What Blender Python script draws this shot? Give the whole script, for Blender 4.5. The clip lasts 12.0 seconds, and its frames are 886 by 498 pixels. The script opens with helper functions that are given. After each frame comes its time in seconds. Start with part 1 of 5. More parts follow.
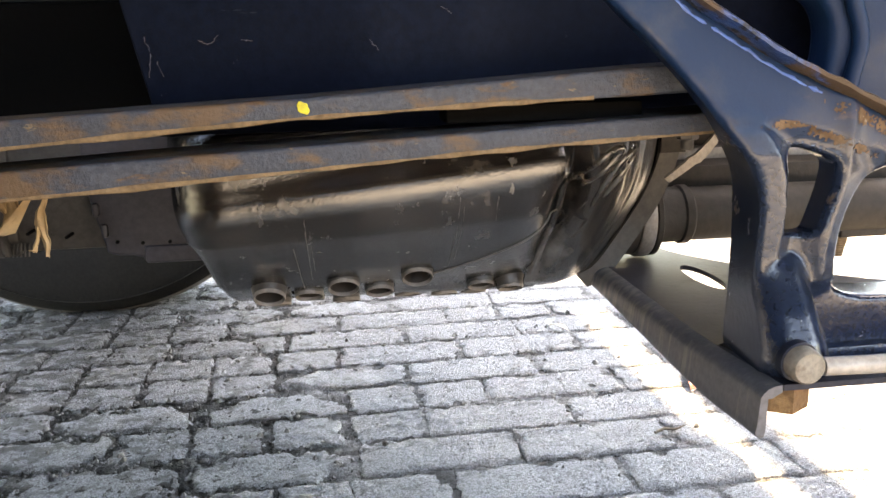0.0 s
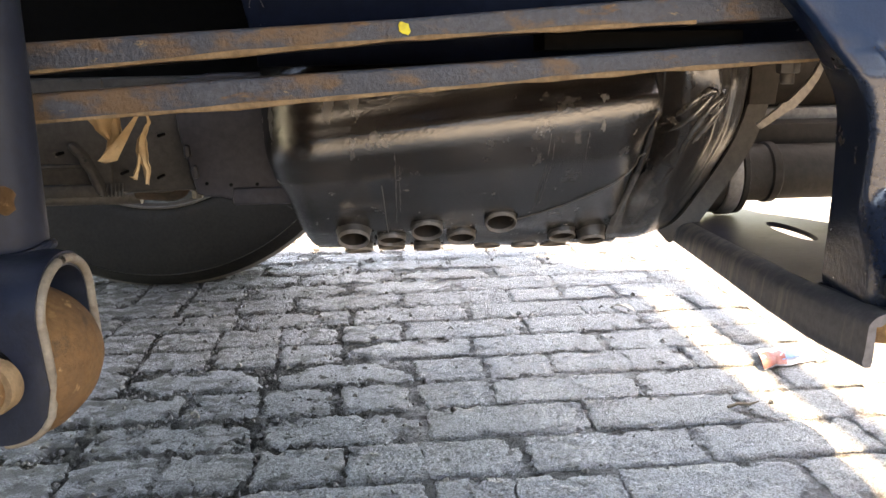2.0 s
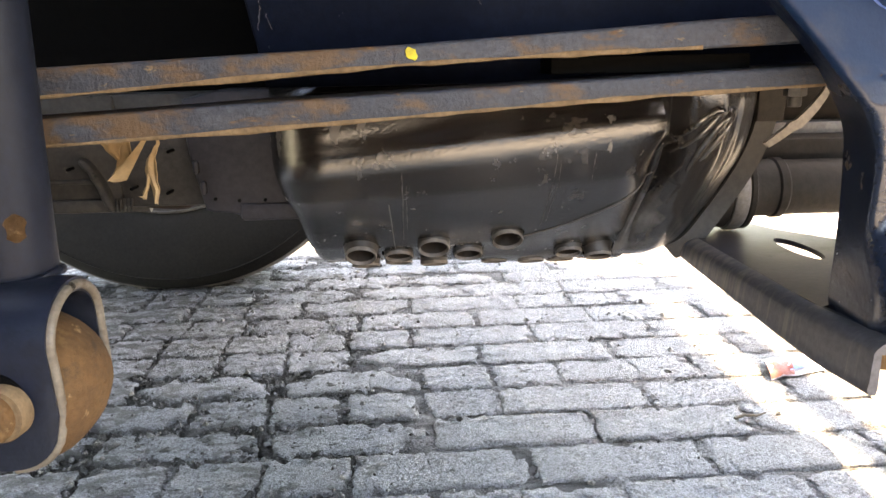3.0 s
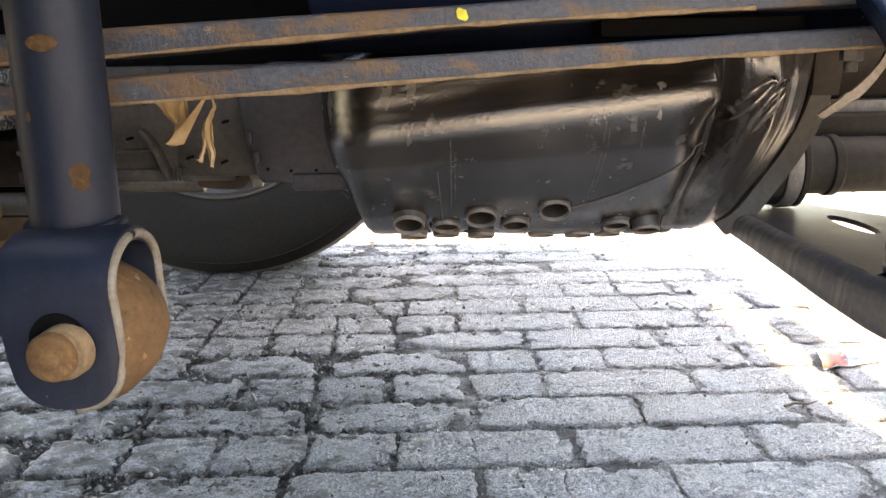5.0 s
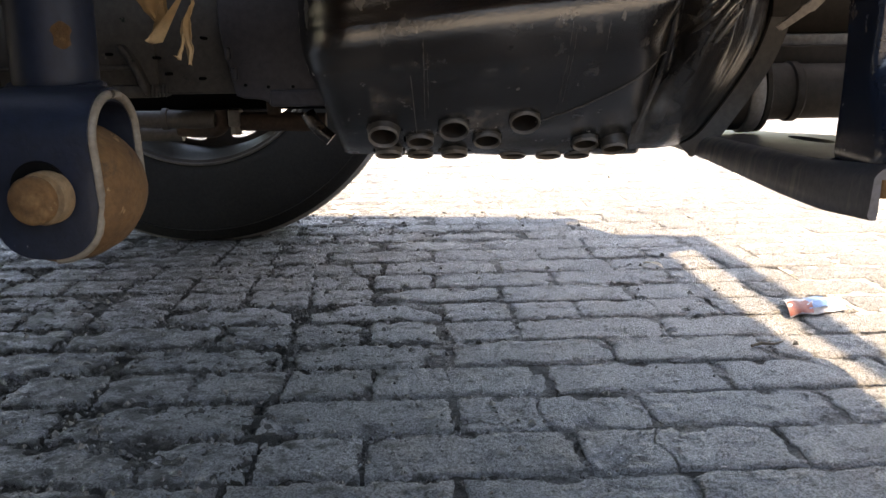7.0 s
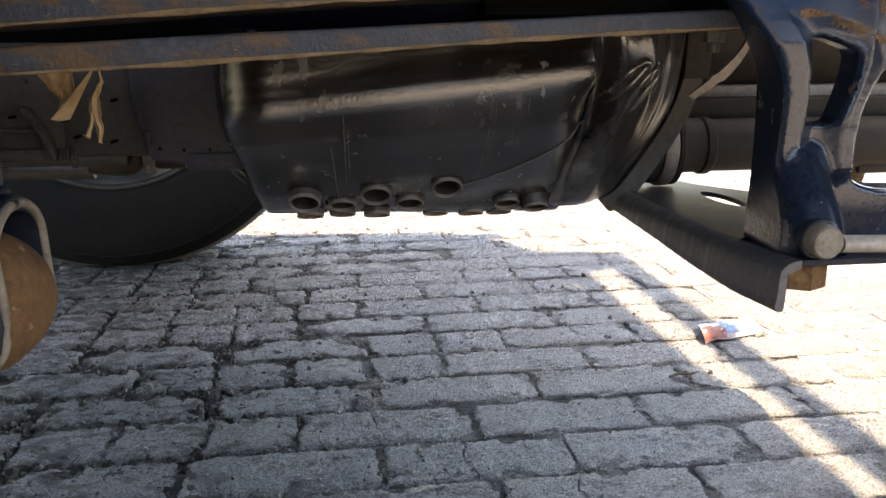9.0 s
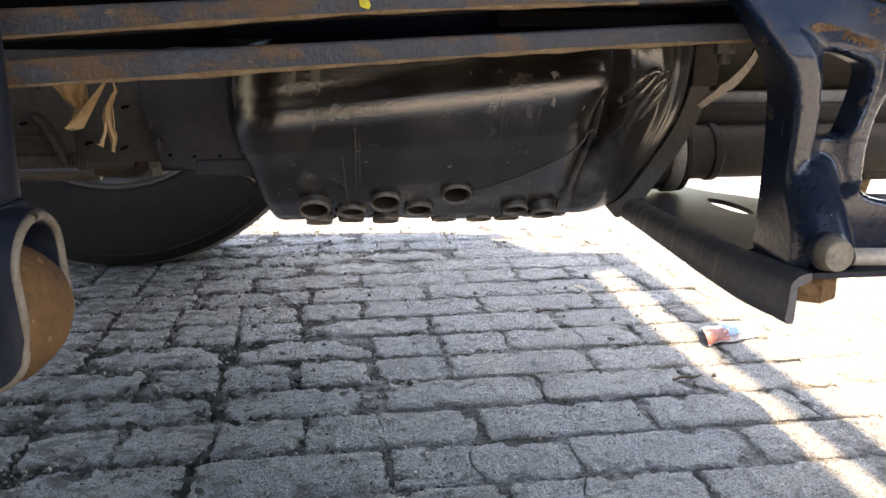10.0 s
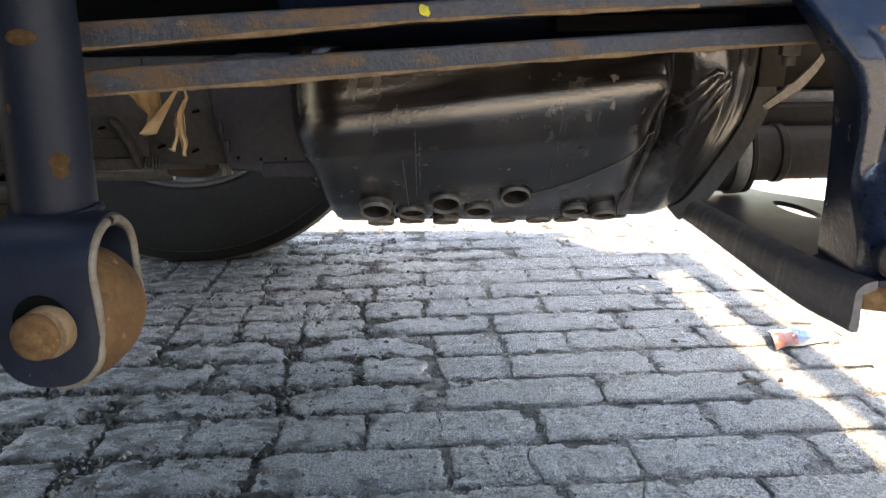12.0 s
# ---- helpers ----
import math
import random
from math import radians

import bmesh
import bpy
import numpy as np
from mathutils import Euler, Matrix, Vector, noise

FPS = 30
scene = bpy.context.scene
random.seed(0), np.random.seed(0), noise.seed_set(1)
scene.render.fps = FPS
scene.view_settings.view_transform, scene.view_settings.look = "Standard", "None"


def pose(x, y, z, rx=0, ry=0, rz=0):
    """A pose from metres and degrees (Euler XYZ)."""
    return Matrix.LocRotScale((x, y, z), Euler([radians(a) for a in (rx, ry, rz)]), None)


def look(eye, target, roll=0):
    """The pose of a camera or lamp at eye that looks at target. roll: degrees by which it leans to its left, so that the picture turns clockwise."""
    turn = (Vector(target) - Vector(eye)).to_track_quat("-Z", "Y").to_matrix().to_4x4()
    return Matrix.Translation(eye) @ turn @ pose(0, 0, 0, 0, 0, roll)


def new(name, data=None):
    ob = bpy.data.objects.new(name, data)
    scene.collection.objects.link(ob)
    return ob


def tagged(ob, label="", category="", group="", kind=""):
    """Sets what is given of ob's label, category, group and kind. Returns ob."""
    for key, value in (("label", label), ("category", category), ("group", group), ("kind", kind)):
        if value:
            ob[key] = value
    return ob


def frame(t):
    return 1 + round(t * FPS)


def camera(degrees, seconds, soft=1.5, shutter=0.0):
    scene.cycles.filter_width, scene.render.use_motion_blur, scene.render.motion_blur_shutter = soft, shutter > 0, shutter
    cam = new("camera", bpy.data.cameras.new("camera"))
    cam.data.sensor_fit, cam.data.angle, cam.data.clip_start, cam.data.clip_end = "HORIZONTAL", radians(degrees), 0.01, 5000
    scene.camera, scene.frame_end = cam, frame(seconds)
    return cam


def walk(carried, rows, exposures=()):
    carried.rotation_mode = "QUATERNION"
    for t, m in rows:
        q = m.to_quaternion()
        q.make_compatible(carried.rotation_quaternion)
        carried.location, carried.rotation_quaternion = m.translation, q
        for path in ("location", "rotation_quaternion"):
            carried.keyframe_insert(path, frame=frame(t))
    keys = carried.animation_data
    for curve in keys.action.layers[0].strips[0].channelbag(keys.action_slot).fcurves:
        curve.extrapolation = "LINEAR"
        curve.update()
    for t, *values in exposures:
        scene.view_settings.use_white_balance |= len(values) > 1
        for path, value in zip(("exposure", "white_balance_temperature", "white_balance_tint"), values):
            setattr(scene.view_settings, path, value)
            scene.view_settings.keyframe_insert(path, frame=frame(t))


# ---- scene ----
cam = camera(57.5, 12.0)
PATH = [
    (0, (0.0244, 0.0497, 0.5587), (0.2617, 1.9810, 0.0965), -1.46),
    (0.5, (0.0290, 0.0414, 0.5541), (0.1924, 1.9805, 0.0922), -1.44),
    (1, (0.0173, 0.0375, 0.5199), (0.1696, 1.9786, 0.0626), -1.36),
    (1.5, (-0.0066, 0.0367, 0.5016), (0.1231, 1.9806, 0.0495), -1.30),
    (2, (-0.0091, 0.0409, 0.5057), (0.1053, 1.9860, 0.0548), -1.21),
    (2.5, (-0.0076, 0.0406, 0.5213), (0.0954, 1.9858, 0.0680), -1.13),
    (3, (-0.0070, 0.0419, 0.5238), (0.0861, 1.9870, 0.0679), -1.11),
    (3.5, (-0.0181, 0.0350, 0.4755), (0.0687, 1.9815, 0.0240), -1.10),
    (5.3, (-0.0081, 0.0279, 0.4996), (-0.0387, 1.9750, 0.0435), -1.04),
    (5.5, (-0.0090, 0.0267, 0.4950), (-0.0406, 1.9734, 0.0376), -1.02),
    (6, (-0.0102, 0.0164, 0.4598), (-0.0490, 1.9634, 0.0041), -0.98),
    (6.5, (0.0012, -0.0332, 0.3893), (-0.0532, 1.9168, -0.0518), -0.90),
    (7, (-0.0030, -0.0115, 0.4127), (0.0241, 1.9389, -0.0291), -0.65),
    (7.5, (-0.0043, 0.0028, 0.4475), (0.1824, 1.9425, -0.0029), -0.24),
    (7.7, (0.0018, 0.0044, 0.4617), (0.2013, 1.9420, 0.0079), -0.39),
    (9.5, (-0.0031, 0.0056, 0.4873), (0.2109, 1.9377, 0.0170), -0.31),
    (10, (-0.0103, 0.0050, 0.4950), (0.2042, 1.9357, 0.0191), -0.20),
    (10.5, (-0.0119, 0.0061, 0.5000), (0.2051, 1.9356, 0.0205), -0.13),
    (11, (-0.0087, 0.0075, 0.5067), (0.2057, 1.9367, 0.0248), -0.09),
    (11.5, (-0.0079, 0.0104, 0.5022), (0.1980, 1.9398, 0.0173), -0.14),
    (12, (-0.0052, -0.0025, 0.5020), (0.0494, 1.9375, 0.0188), -0.88),
]
EXPOSURE = [(0.0, 5.16, 9850, 14), (0.5, 5.38, 9850, 14), (1.0, 5.36, 9850, 15), (1.5, 5.19, 9850, 15), (2.0, 4.89, 9850, 15), (2.5, 5.15, 9850, 15), (3.0, 5.19, 9850, 15), (5.5, 5.17, 9850, 15), (6.0, 5.01, 9850, 15), (6.5, 4.25, 9400, 15), (7.5, 3.46, 8700, 15), (9.5, 4.12, 9100, 15), (10.5, 4.28, 9100, 14), (12.0, 4.41, 8900, 12)]
walk(cam, [(t, look(eye, target, roll)) for t, eye, target, roll in PATH], EXPOSURE)

# ---------- world, sun, exposure ----------
world = bpy.data.worlds.new("world")
scene.world = world
world.use_nodes = True
wn = world.node_tree.nodes
sky = wn.new("ShaderNodeTexSky")
sky.sky_type, sky.sun_disc = "NISHITA", False
SUN_TO = Vector((-0.40, -0.12, -1.0)).normalized()      # the way that sunlight travels
sky.sun_elevation = math.asin(-SUN_TO.z)
sky.sun_rotation = math.atan2(-SUN_TO.x, -SUN_TO.y)
world.node_tree.links.new(sky.outputs[0], wn["Background"].inputs[0])
wn["Background"].inputs[1].default_value = 0.15
sun = new("sun", bpy.data.lights.new("sun", "SUN"))
sun.data.energy, sun.data.angle, sun.data.color = 2.0, radians(0.4), (1.0, 0.88, 0.72)
sun.rotation_euler = SUN_TO.to_track_quat("-Z", "Y").to_euler()
sun.location = (3, 2, 6)


# ---------- materials ----------
def surf(name, base, second=None, scale=6.0, edge=(0.35, 0.65), stretch=(1, 1, 1), rough=0.5, rough2=None, metal=0.0,
         bump=0.3, grain=180.0, depth=0.002, spots=(), vary=0.0, spec=0.5, tone=0.25, lumps=(), pits=(), sharp=(0.36, 0.62), soil_or_light=(), gritty=0.62):
    """Two mixed colours, large stains, fine grain with relief, and further spots: (colour, scale, low, high, rough, stretch)."""
    m = bpy.data.materials.new(name)
    m.use_nodes = True
    nt = m.node_tree
    n, l = nt.nodes, nt.links
    b = n["Principled BSDF"]
    b.inputs["Metallic"].default_value = metal
    b.inputs["Specular IOR Level"].default_value = spec
    tc = n.new("ShaderNodeTexCoord")
    where = tc.outputs["Object"]
    if vary:
        info = n.new("ShaderNodeObjectInfo")
        add = n.new("ShaderNodeVectorMath")
        add.operation = "MULTIPLY_ADD"
        l.new(info.outputs["Random"], add.inputs[0])
        add.inputs[1].default_value = (37.0, 53.0, 71.0)
        l.new(where, add.inputs[2])
        where = add.outputs[0]

    def field(s, detail=6.0, st=(1, 1, 1), shift=0.0, rough=0.62):
        mp = n.new("ShaderNodeMapping")
        mp.inputs["Scale"].default_value = st
        mp.inputs["Location"].default_value = (shift, shift * 0.7, -shift)
        l.new(where, mp.inputs[0])
        t = n.new("ShaderNodeTexNoise")
        t.inputs["Scale"].default_value, t.inputs["Detail"].default_value = s, detail
        t.inputs["Roughness"].default_value = rough
        l.new(mp.outputs[0], t.inputs["Vector"])
        return t.outputs["Fac"]

    def ramp(fac, lo, hi):
        r = n.new("ShaderNodeMapRange")
        r.inputs["From Min"].default_value, r.inputs["From Max"].default_value = lo, hi
        l.new(fac, r.inputs["Value"])
        return r.outputs["Result"]

    def mixed(fac, a, c):
        x = n.new("ShaderNodeMix")
        x.data_type = "RGBA"
        l.new(fac, x.inputs[0])
        for slot, v in ((6, a), (7, c)):
            if isinstance(v, tuple):
                x.inputs[slot].default_value = (*v, 1)
            else:
                l.new(v, x.inputs[slot])
        return x.outputs[2]

    def mixf(fac, a, c):
        x = n.new("ShaderNodeMix")
        l.new(fac, x.inputs[0])
        for slot, v in ((2, a), (3, c)):
            if isinstance(v, float):
                x.inputs[slot].default_value = v
            else:
                l.new(v, x.inputs[slot])
        return x.outputs[0]

    col = mixed(ramp(field(scale, 7, stretch), *edge), base, second or tuple(v * 0.75 for v in base))
    rgh = mixf(field(scale * 2.3, 5, stretch, 3.0), float(rough), float(rough2 if rough2 is not None else min(1, rough + 0.15)))
    for k, (c, s, lo, hi, r, st) in enumerate(spots):
        f = ramp(field(s, 9, st, 5.0 + 3 * k), lo, hi)
        col = mixed(f, col, c)
        rgh = mixf(f, rgh, float(r))
    fine = field(grain, 8, rough=gritty)
    if tone:
        mul = n.new("ShaderNodeMix")
        mul.data_type, mul.blend_type = "RGBA", "MULTIPLY"
        mul.inputs[0].default_value = 1.0
        l.new(col, mul.inputs[6])
        l.new(mixed(ramp(fine, *sharp), (1 - tone,) * 3, (1 + tone * 0.4,) * 3), mul.inputs[7])
        col = mul.outputs[2]
    if pits:
        pit = ramp(field(pits[0], 6, (1, 1, 1), 17.0), pits[1], pits[2])
        col = mixed(pit, col, pits[3])
    if vary:
        hs = n.new("ShaderNodeHueSaturation")
        hs.inputs["Value"].default_value = 1.0
        rr = n.new("ShaderNodeMapRange")
        rr.inputs["To Min"].default_value, rr.inputs["To Max"].default_value = 1 - vary, 1 + vary
        l.new(info.outputs["Random"], rr.inputs["Value"])
        l.new(rr.outputs[0], hs.inputs["Value"])
        l.new(col, hs.inputs["Color"])
        col = hs.outputs[0]
    if soil_or_light:
        # dirt, scrapes or painted ground light, thick towards one end, in ragged patches of their own
        along, start, end, st = soil_or_light[4]
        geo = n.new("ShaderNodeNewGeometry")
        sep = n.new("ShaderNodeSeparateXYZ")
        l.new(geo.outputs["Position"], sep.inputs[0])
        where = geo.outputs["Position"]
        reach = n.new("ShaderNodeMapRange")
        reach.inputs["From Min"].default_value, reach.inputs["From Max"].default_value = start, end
        reach.inputs["To Min"].default_value, reach.inputs["To Max"].default_value = soil_or_light[7] if len(soil_or_light) > 7 else (-0.10, 0.06)
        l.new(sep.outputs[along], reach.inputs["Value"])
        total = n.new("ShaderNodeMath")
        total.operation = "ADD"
        l.new(field(soil_or_light[1], 9, st, 2.0), total.inputs[0])
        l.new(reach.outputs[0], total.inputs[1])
        mask = ramp(total.outputs[0], soil_or_light[2], soil_or_light[3])
        col = mixed(mask, col, soil_or_light[0])
        if len(soil_or_light) > 5:
            rgh = mixf(mask, rgh, soil_or_light[5])
        if len(soil_or_light) > 6:
            l.new(mixf(mask, spec, soil_or_light[6]), b.inputs["Specular IOR Level"])
    l.new(col, b.inputs["Base Color"])
    l.new(rgh, b.inputs["Roughness"])
    if bump:
        bp = n.new("ShaderNodeBump")
        bp.inputs["Strength"].default_value, bp.inputs["Distance"].default_value = bump, depth
        l.new(fine, bp.inputs["Height"])
        if lumps:
            bq = n.new("ShaderNodeBump")
            bq.inputs["Strength"].default_value, bq.inputs["Distance"].default_value = 1.0, lumps[1]
            l.new(field(lumps[0], 5, (1, 1, 1), 11.0), bq.inputs["Height"])
            l.new(bq.outputs[0], bp.inputs["Normal"])
        l.new(bp.outputs[0], b.inputs["Normal"])
    return m


RUST, TAN = (0.12, 0.062, 0.030), (0.19, 0.115, 0.06)
M = dict(
    brick=surf("paving_concrete", (0.268, 0.274, 0.283), (0.226, 0.230, 0.237), scale=14, rough=0.46, rough2=0.72, bump=1.0, grain=380, depth=0.013, gritty=0.76, vary=0.07, tone=0.62, sharp=(0.43, 0.545), lumps=(210, 0.034),
               pits=(260, 0.545, 0.585, (0.085, 0.083, 0.080)), soil_or_light=((0.070, 0.068, 0.065), 26, 0.51, 0.58, (0, 0.22, -0.60, (1, 1.5, 1))),
               spots=(((0.20, 0.197, 0.193), 26, 0.60, 0.66, 0.8, (1, 1, 1)), ((0.28, 0.258, 0.23), 4, 0.57, 0.8, 0.85, (1, 1, 1)), ((0.34, 0.345, 0.35), 120, 0.60, 0.65, 0.5, (1, 1, 1)))),
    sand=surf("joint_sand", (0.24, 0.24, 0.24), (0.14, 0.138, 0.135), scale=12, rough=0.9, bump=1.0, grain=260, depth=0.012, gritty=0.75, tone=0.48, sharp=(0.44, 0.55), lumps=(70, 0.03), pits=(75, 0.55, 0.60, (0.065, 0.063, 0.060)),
              soil_or_light=((0.034, 0.033, 0.031), 7, 0.38, 0.50, (0, 0.35, -0.55, (1, 1.5, 1)))),
    grit=surf("grit", (0.13, 0.128, 0.125), (0.040, 0.038, 0.036), scale=120, rough=0.95, bump=0.4, edge=(0.45, 0.58)),
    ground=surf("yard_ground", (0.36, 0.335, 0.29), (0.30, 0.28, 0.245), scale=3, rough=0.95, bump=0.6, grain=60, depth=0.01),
    spring=surf("spring_steel", (0.026, 0.030, 0.040), (0.018, 0.022, 0.031), scale=14, stretch=(0.4, 1, 2), rough=0.45, bump=0.7, grain=240, depth=0.002, lumps=(70, 0.0012), spec=0.32,
                soil_or_light=((0.064, 0.037, 0.019), 48, 0.49, 0.60, (0, 0.40, -0.25, (0.5, 1, 1.0))),
                spots=(((0.085, 0.048, 0.024), 30, 0.575, 0.63, 0.85, (0.4, 1, 1.5)), ((0.17, 0.115, 0.064), 90, 0.62, 0.68, 0.9, (0.5, 1, 1.4)),
                       ((0.034, 0.038, 0.048), 75, 0.57, 0.63, 0.6, (0.5, 1, 1)), ((0.22, 0.20, 0.18), 150, 0.685, 0.72, 0.7, (1, 1, 1)))),
    rusty=surf("rusty_steel", (0.105, 0.054, 0.021), (0.062, 0.032, 0.014), scale=15, rough=0.8, bump=0.7, grain=240, depth=0.0015, spec=0.25, lumps=(60, 0.0014),
               spots=(((0.17, 0.100, 0.044), 17, 0.57, 0.68, 0.85, (1, 1, 1)), ((0.028, 0.018, 0.012), 24, 0.60, 0.68, 0.85, (1, 1, 1)), ((0.21, 0.135, 0.07), 70, 0.64, 0.70, 0.8, (1, 1, 1)))),
    darkrust=surf("dark_rusty_steel", (0.040, 0.026, 0.019), (0.022, 0.017, 0.015), scale=16, rough=0.8, bump=0.6, grain=200, depth=0.0015, spec=0.2),
    blue=surf("navy_paint", (0.0035, 0.0065, 0.0155), (0.008, 0.010, 0.015), scale=9, rough=0.42, rough2=0.55, bump=0.3, grain=140, depth=0.0015, spec=0.25,
              spots=(((0.016, 0.018, 0.021), 7, 0.55, 0.75, 0.5, (1, 1, 1)), (RUST, 34, 0.68, 0.71, 0.85, (1, 1, 1)), ((0.12, 0.125, 0.13), 150, 0.70, 0.74, 0.7, (1, 1, 1)))),
    # turns bluer, rougher and less shiny with height
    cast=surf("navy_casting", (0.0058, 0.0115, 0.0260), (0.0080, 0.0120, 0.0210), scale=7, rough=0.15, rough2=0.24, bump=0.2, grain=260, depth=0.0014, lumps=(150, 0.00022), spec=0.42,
              soil_or_light=((0.0030, 0.0140, 0.0400), 14, 0.36, 0.72, (2, 0.480, 0.522, (1, 1, 1)), 0.48, 0.14, (-0.25, 0.25)),
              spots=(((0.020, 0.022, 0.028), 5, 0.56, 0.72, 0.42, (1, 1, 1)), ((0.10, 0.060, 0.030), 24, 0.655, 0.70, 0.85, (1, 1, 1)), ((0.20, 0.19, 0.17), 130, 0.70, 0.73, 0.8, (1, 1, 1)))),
    damper=surf("damper_paint", (0.0036, 0.0060, 0.0130), (0.0065, 0.0090, 0.0155), scale=8, rough=0.45, bump=0.2, grain=200, depth=0.001, spec=0.16,
                spots=((TAN, 30, 0.69, 0.72, 0.85, (1, 1, 0.7)), ((0.06, 0.06, 0.06), 60, 0.69, 0.75, 0.7, (1, 1, 1)))),
    web=surf("scraped_web", (0.048, 0.049, 0.058), (0.062, 0.059, 0.062), scale=8, rough=0.38, bump=0.2, grain=200, depth=0.001, spec=0.3,
             soil_or_light=((0.125, 0.112, 0.098), 70, 0.47, 0.66, (1, 0.56, 0.80, (1, 1.6, 0.06))), spots=(((0.09, 0.085, 0.08), 50, 0.62, 0.70, 0.5, (1, 1.2, 0.14)),)),
    edge=surf("tan_rust", (0.16, 0.108, 0.062), (0.10, 0.064, 0.036), scale=40, rough=0.85, bump=0.5, grain=220, depth=0.001, spec=0.2),
    plate=surf("dull_plate_paint", (0.0110, 0.0130, 0.0210), (0.0150, 0.0145, 0.0180), scale=8, rough=0.45, bump=0.25, grain=160, depth=0.001, spec=0.1,
               spots=(((0.022, 0.020, 0.019), 9, 0.60, 0.75, 0.8, (1, 1, 1)), ((0.12, 0.11, 0.10), 120, 0.69, 0.73, 0.8, (1, 1, 1)))),
    # strong blue base holds the sky's reflection; brown parts are rust
    ridge=surf("rusty_ridge", (0.016, 0.050, 0.170), (0.010, 0.022, 0.06), scale=22, rough=0.32, bump=0.7, grain=180, depth=0.002, spec=0.3,
               soil_or_light=((0.052, 0.032, 0.019), 26, 0.47, 0.53, (0, 0.245, 0.345, (1, 1, 1)), 0.85, 0.3, (-0.15, 0.15)),
               spots=(((0.060, 0.038, 0.025), 20, 0.56, 0.61, 0.85, (1, 1, 1)), ((0.12, 0.085, 0.058), 46, 0.60, 0.66, 0.9, (1, 1, 1)), ((0.02, 0.020, 0.022), 60, 0.57, 0.62, 0.9, (1, 1, 1)))),
    scab=surf("rust_scab", (0.062, 0.034, 0.017), (0.11, 0.070, 0.042), scale=60, rough=0.85, bump=0.7, grain=300, depth=0.001, spec=0.2, spots=(((0.17, 0.14, 0.11), 120, 0.62, 0.68, 0.8, (1, 1, 1)),)),
    blueglint=surf("blue_sky_glint", (0.012, 0.055, 0.20), (0.02, 0.08, 0.26), scale=60, rough=0.3, bump=0.4, grain=240, depth=0.001),
    worn=surf("worn_edge_metal", (0.125, 0.106, 0.083), (0.080, 0.062, 0.045), scale=40, rough=0.5, bump=0.5, grain=260, depth=0.001, spots=(((0.07, 0.045, 0.028), 26, 0.57, 0.66, 0.85, (1, 1, 1)), ((0.03, 0.035, 0.05), 34, 0.60, 0.68, 0.6, (1, 1, 1)))),
    # lower part paler with dust, and with light off the ground painted in
    plastic=surf("black_plastic", (0.0095, 0.0078, 0.0068), (0.014, 0.0115, 0.0098), scale=5, rough=0.09, rough2=0.15, bump=0.3, grain=230, depth=0.0008, spec=0.9, lumps=(330, 0.00042), soil_or_light=((0.115, 0.102, 0.090), 16, 0.485, 0.69, (2, 0.380, 0.330, (1, 1, 1))),
                 spots=(((0.026, 0.0225, 0.020), 9, 0.52, 0.66, 0.26, (1, 1, 0.5)), ((0.034, 0.030, 0.027), 38, 0.60, 0.68, 0.42, (1, 1, 0.5)), ((0.10, 0.09, 0.08), 55, 0.67, 0.70, 0.7, (1, 1, 0.05)), ((0.14, 0.13, 0.12), 110, 0.70, 0.73, 0.8, (1, 1, 0.5)))),
    # paler towards the bottom: reflection of sunlit ground put into the colour
    gloss=surf("glossy_black_plastic", (0.018, 0.0165, 0.016), (0.034, 0.031, 0.029), scale=8, rough=0.12, rough2=0.26, bump=0.25, grain=90, depth=0.002, spec=0.8,
               soil_or_light=((0.12, 0.112, 0.104), 9, 0.50, 0.74, (2, 0.43, 0.345, (1, 1, 1))),
               spots=(((0.05, 0.045, 0.04), 9, 0.60, 0.75, 0.5, (1, 1, 1)),)),
    sheen=surf("oily_black_plastic", (0.03, 0.027, 0.025), (0.05, 0.045, 0.04), scale=20, rough=0.08, rough2=0.16, bump=0.2, grain=120, depth=0.001, spec=1.0),
    spout=surf("worn_spout_plastic", (0.060, 0.052, 0.046), (0.10, 0.086, 0.074), scale=40, rough=0.5, bump=0.3, grain=200, depth=0.0012),
    neck=surf("dull_black_plastic", (0.016, 0.0135, 0.012), (0.030, 0.026, 0.023), scale=24, rough=0.42, bump=0.3, grain=200, depth=0.001, spec=0.4),
    bore=surf("grimy_bore", (0.013, 0.009, 0.007), (0.008, 0.006, 0.005), scale=60, rough=0.6, bump=0.3, spec=0.3),
    # near-black, with the shade of holes and recesses put into the colour
    inside=surf("shade_black", (0.003, 0.003, 0.003), rough=0.9, bump=0.2, spec=0.05),
    rail=surf("rail_paint", (0.0018, 0.0038, 0.0105), (0.003, 0.005, 0.011), scale=5, rough=0.65, bump=0.2, grain=120, spec=0.05,
              spots=(((0.02, 0.026, 0.036), 30, 0.66, 0.70, 0.8, (0.25, 1, 1.6)), ((0.0035, 0.007, 0.017), 3, 0.48, 0.66, 0.5, (1, 1, 0.5)), ((0.05, 0.055, 0.065), 90, 0.69, 0.72, 0.8, (1, 1, 1)))),
    rubber=surf("tyre_rubber", (0.010, 0.010, 0.010), (0.014, 0.0135, 0.013), scale=6, rough=0.8, bump=0.35, grain=160, depth=0.0015, spec=0.15,
                spots=(((0.016, 0.015, 0.014), 9, 0.62, 0.8, 0.9, (1, 1, 1)),)),
    tread=surf("dusty_tread", (0.16, 0.155, 0.15), (0.09, 0.085, 0.08), scale=15, rough=0.95, bump=0.5, grain=150, depth=0.002),
    strip=surf("seal_strip_rubber", (0.050, 0.044, 0.038), (0.034, 0.030, 0.026), scale=14, rough=0.6, bump=0.4, grain=160, depth=0.001),
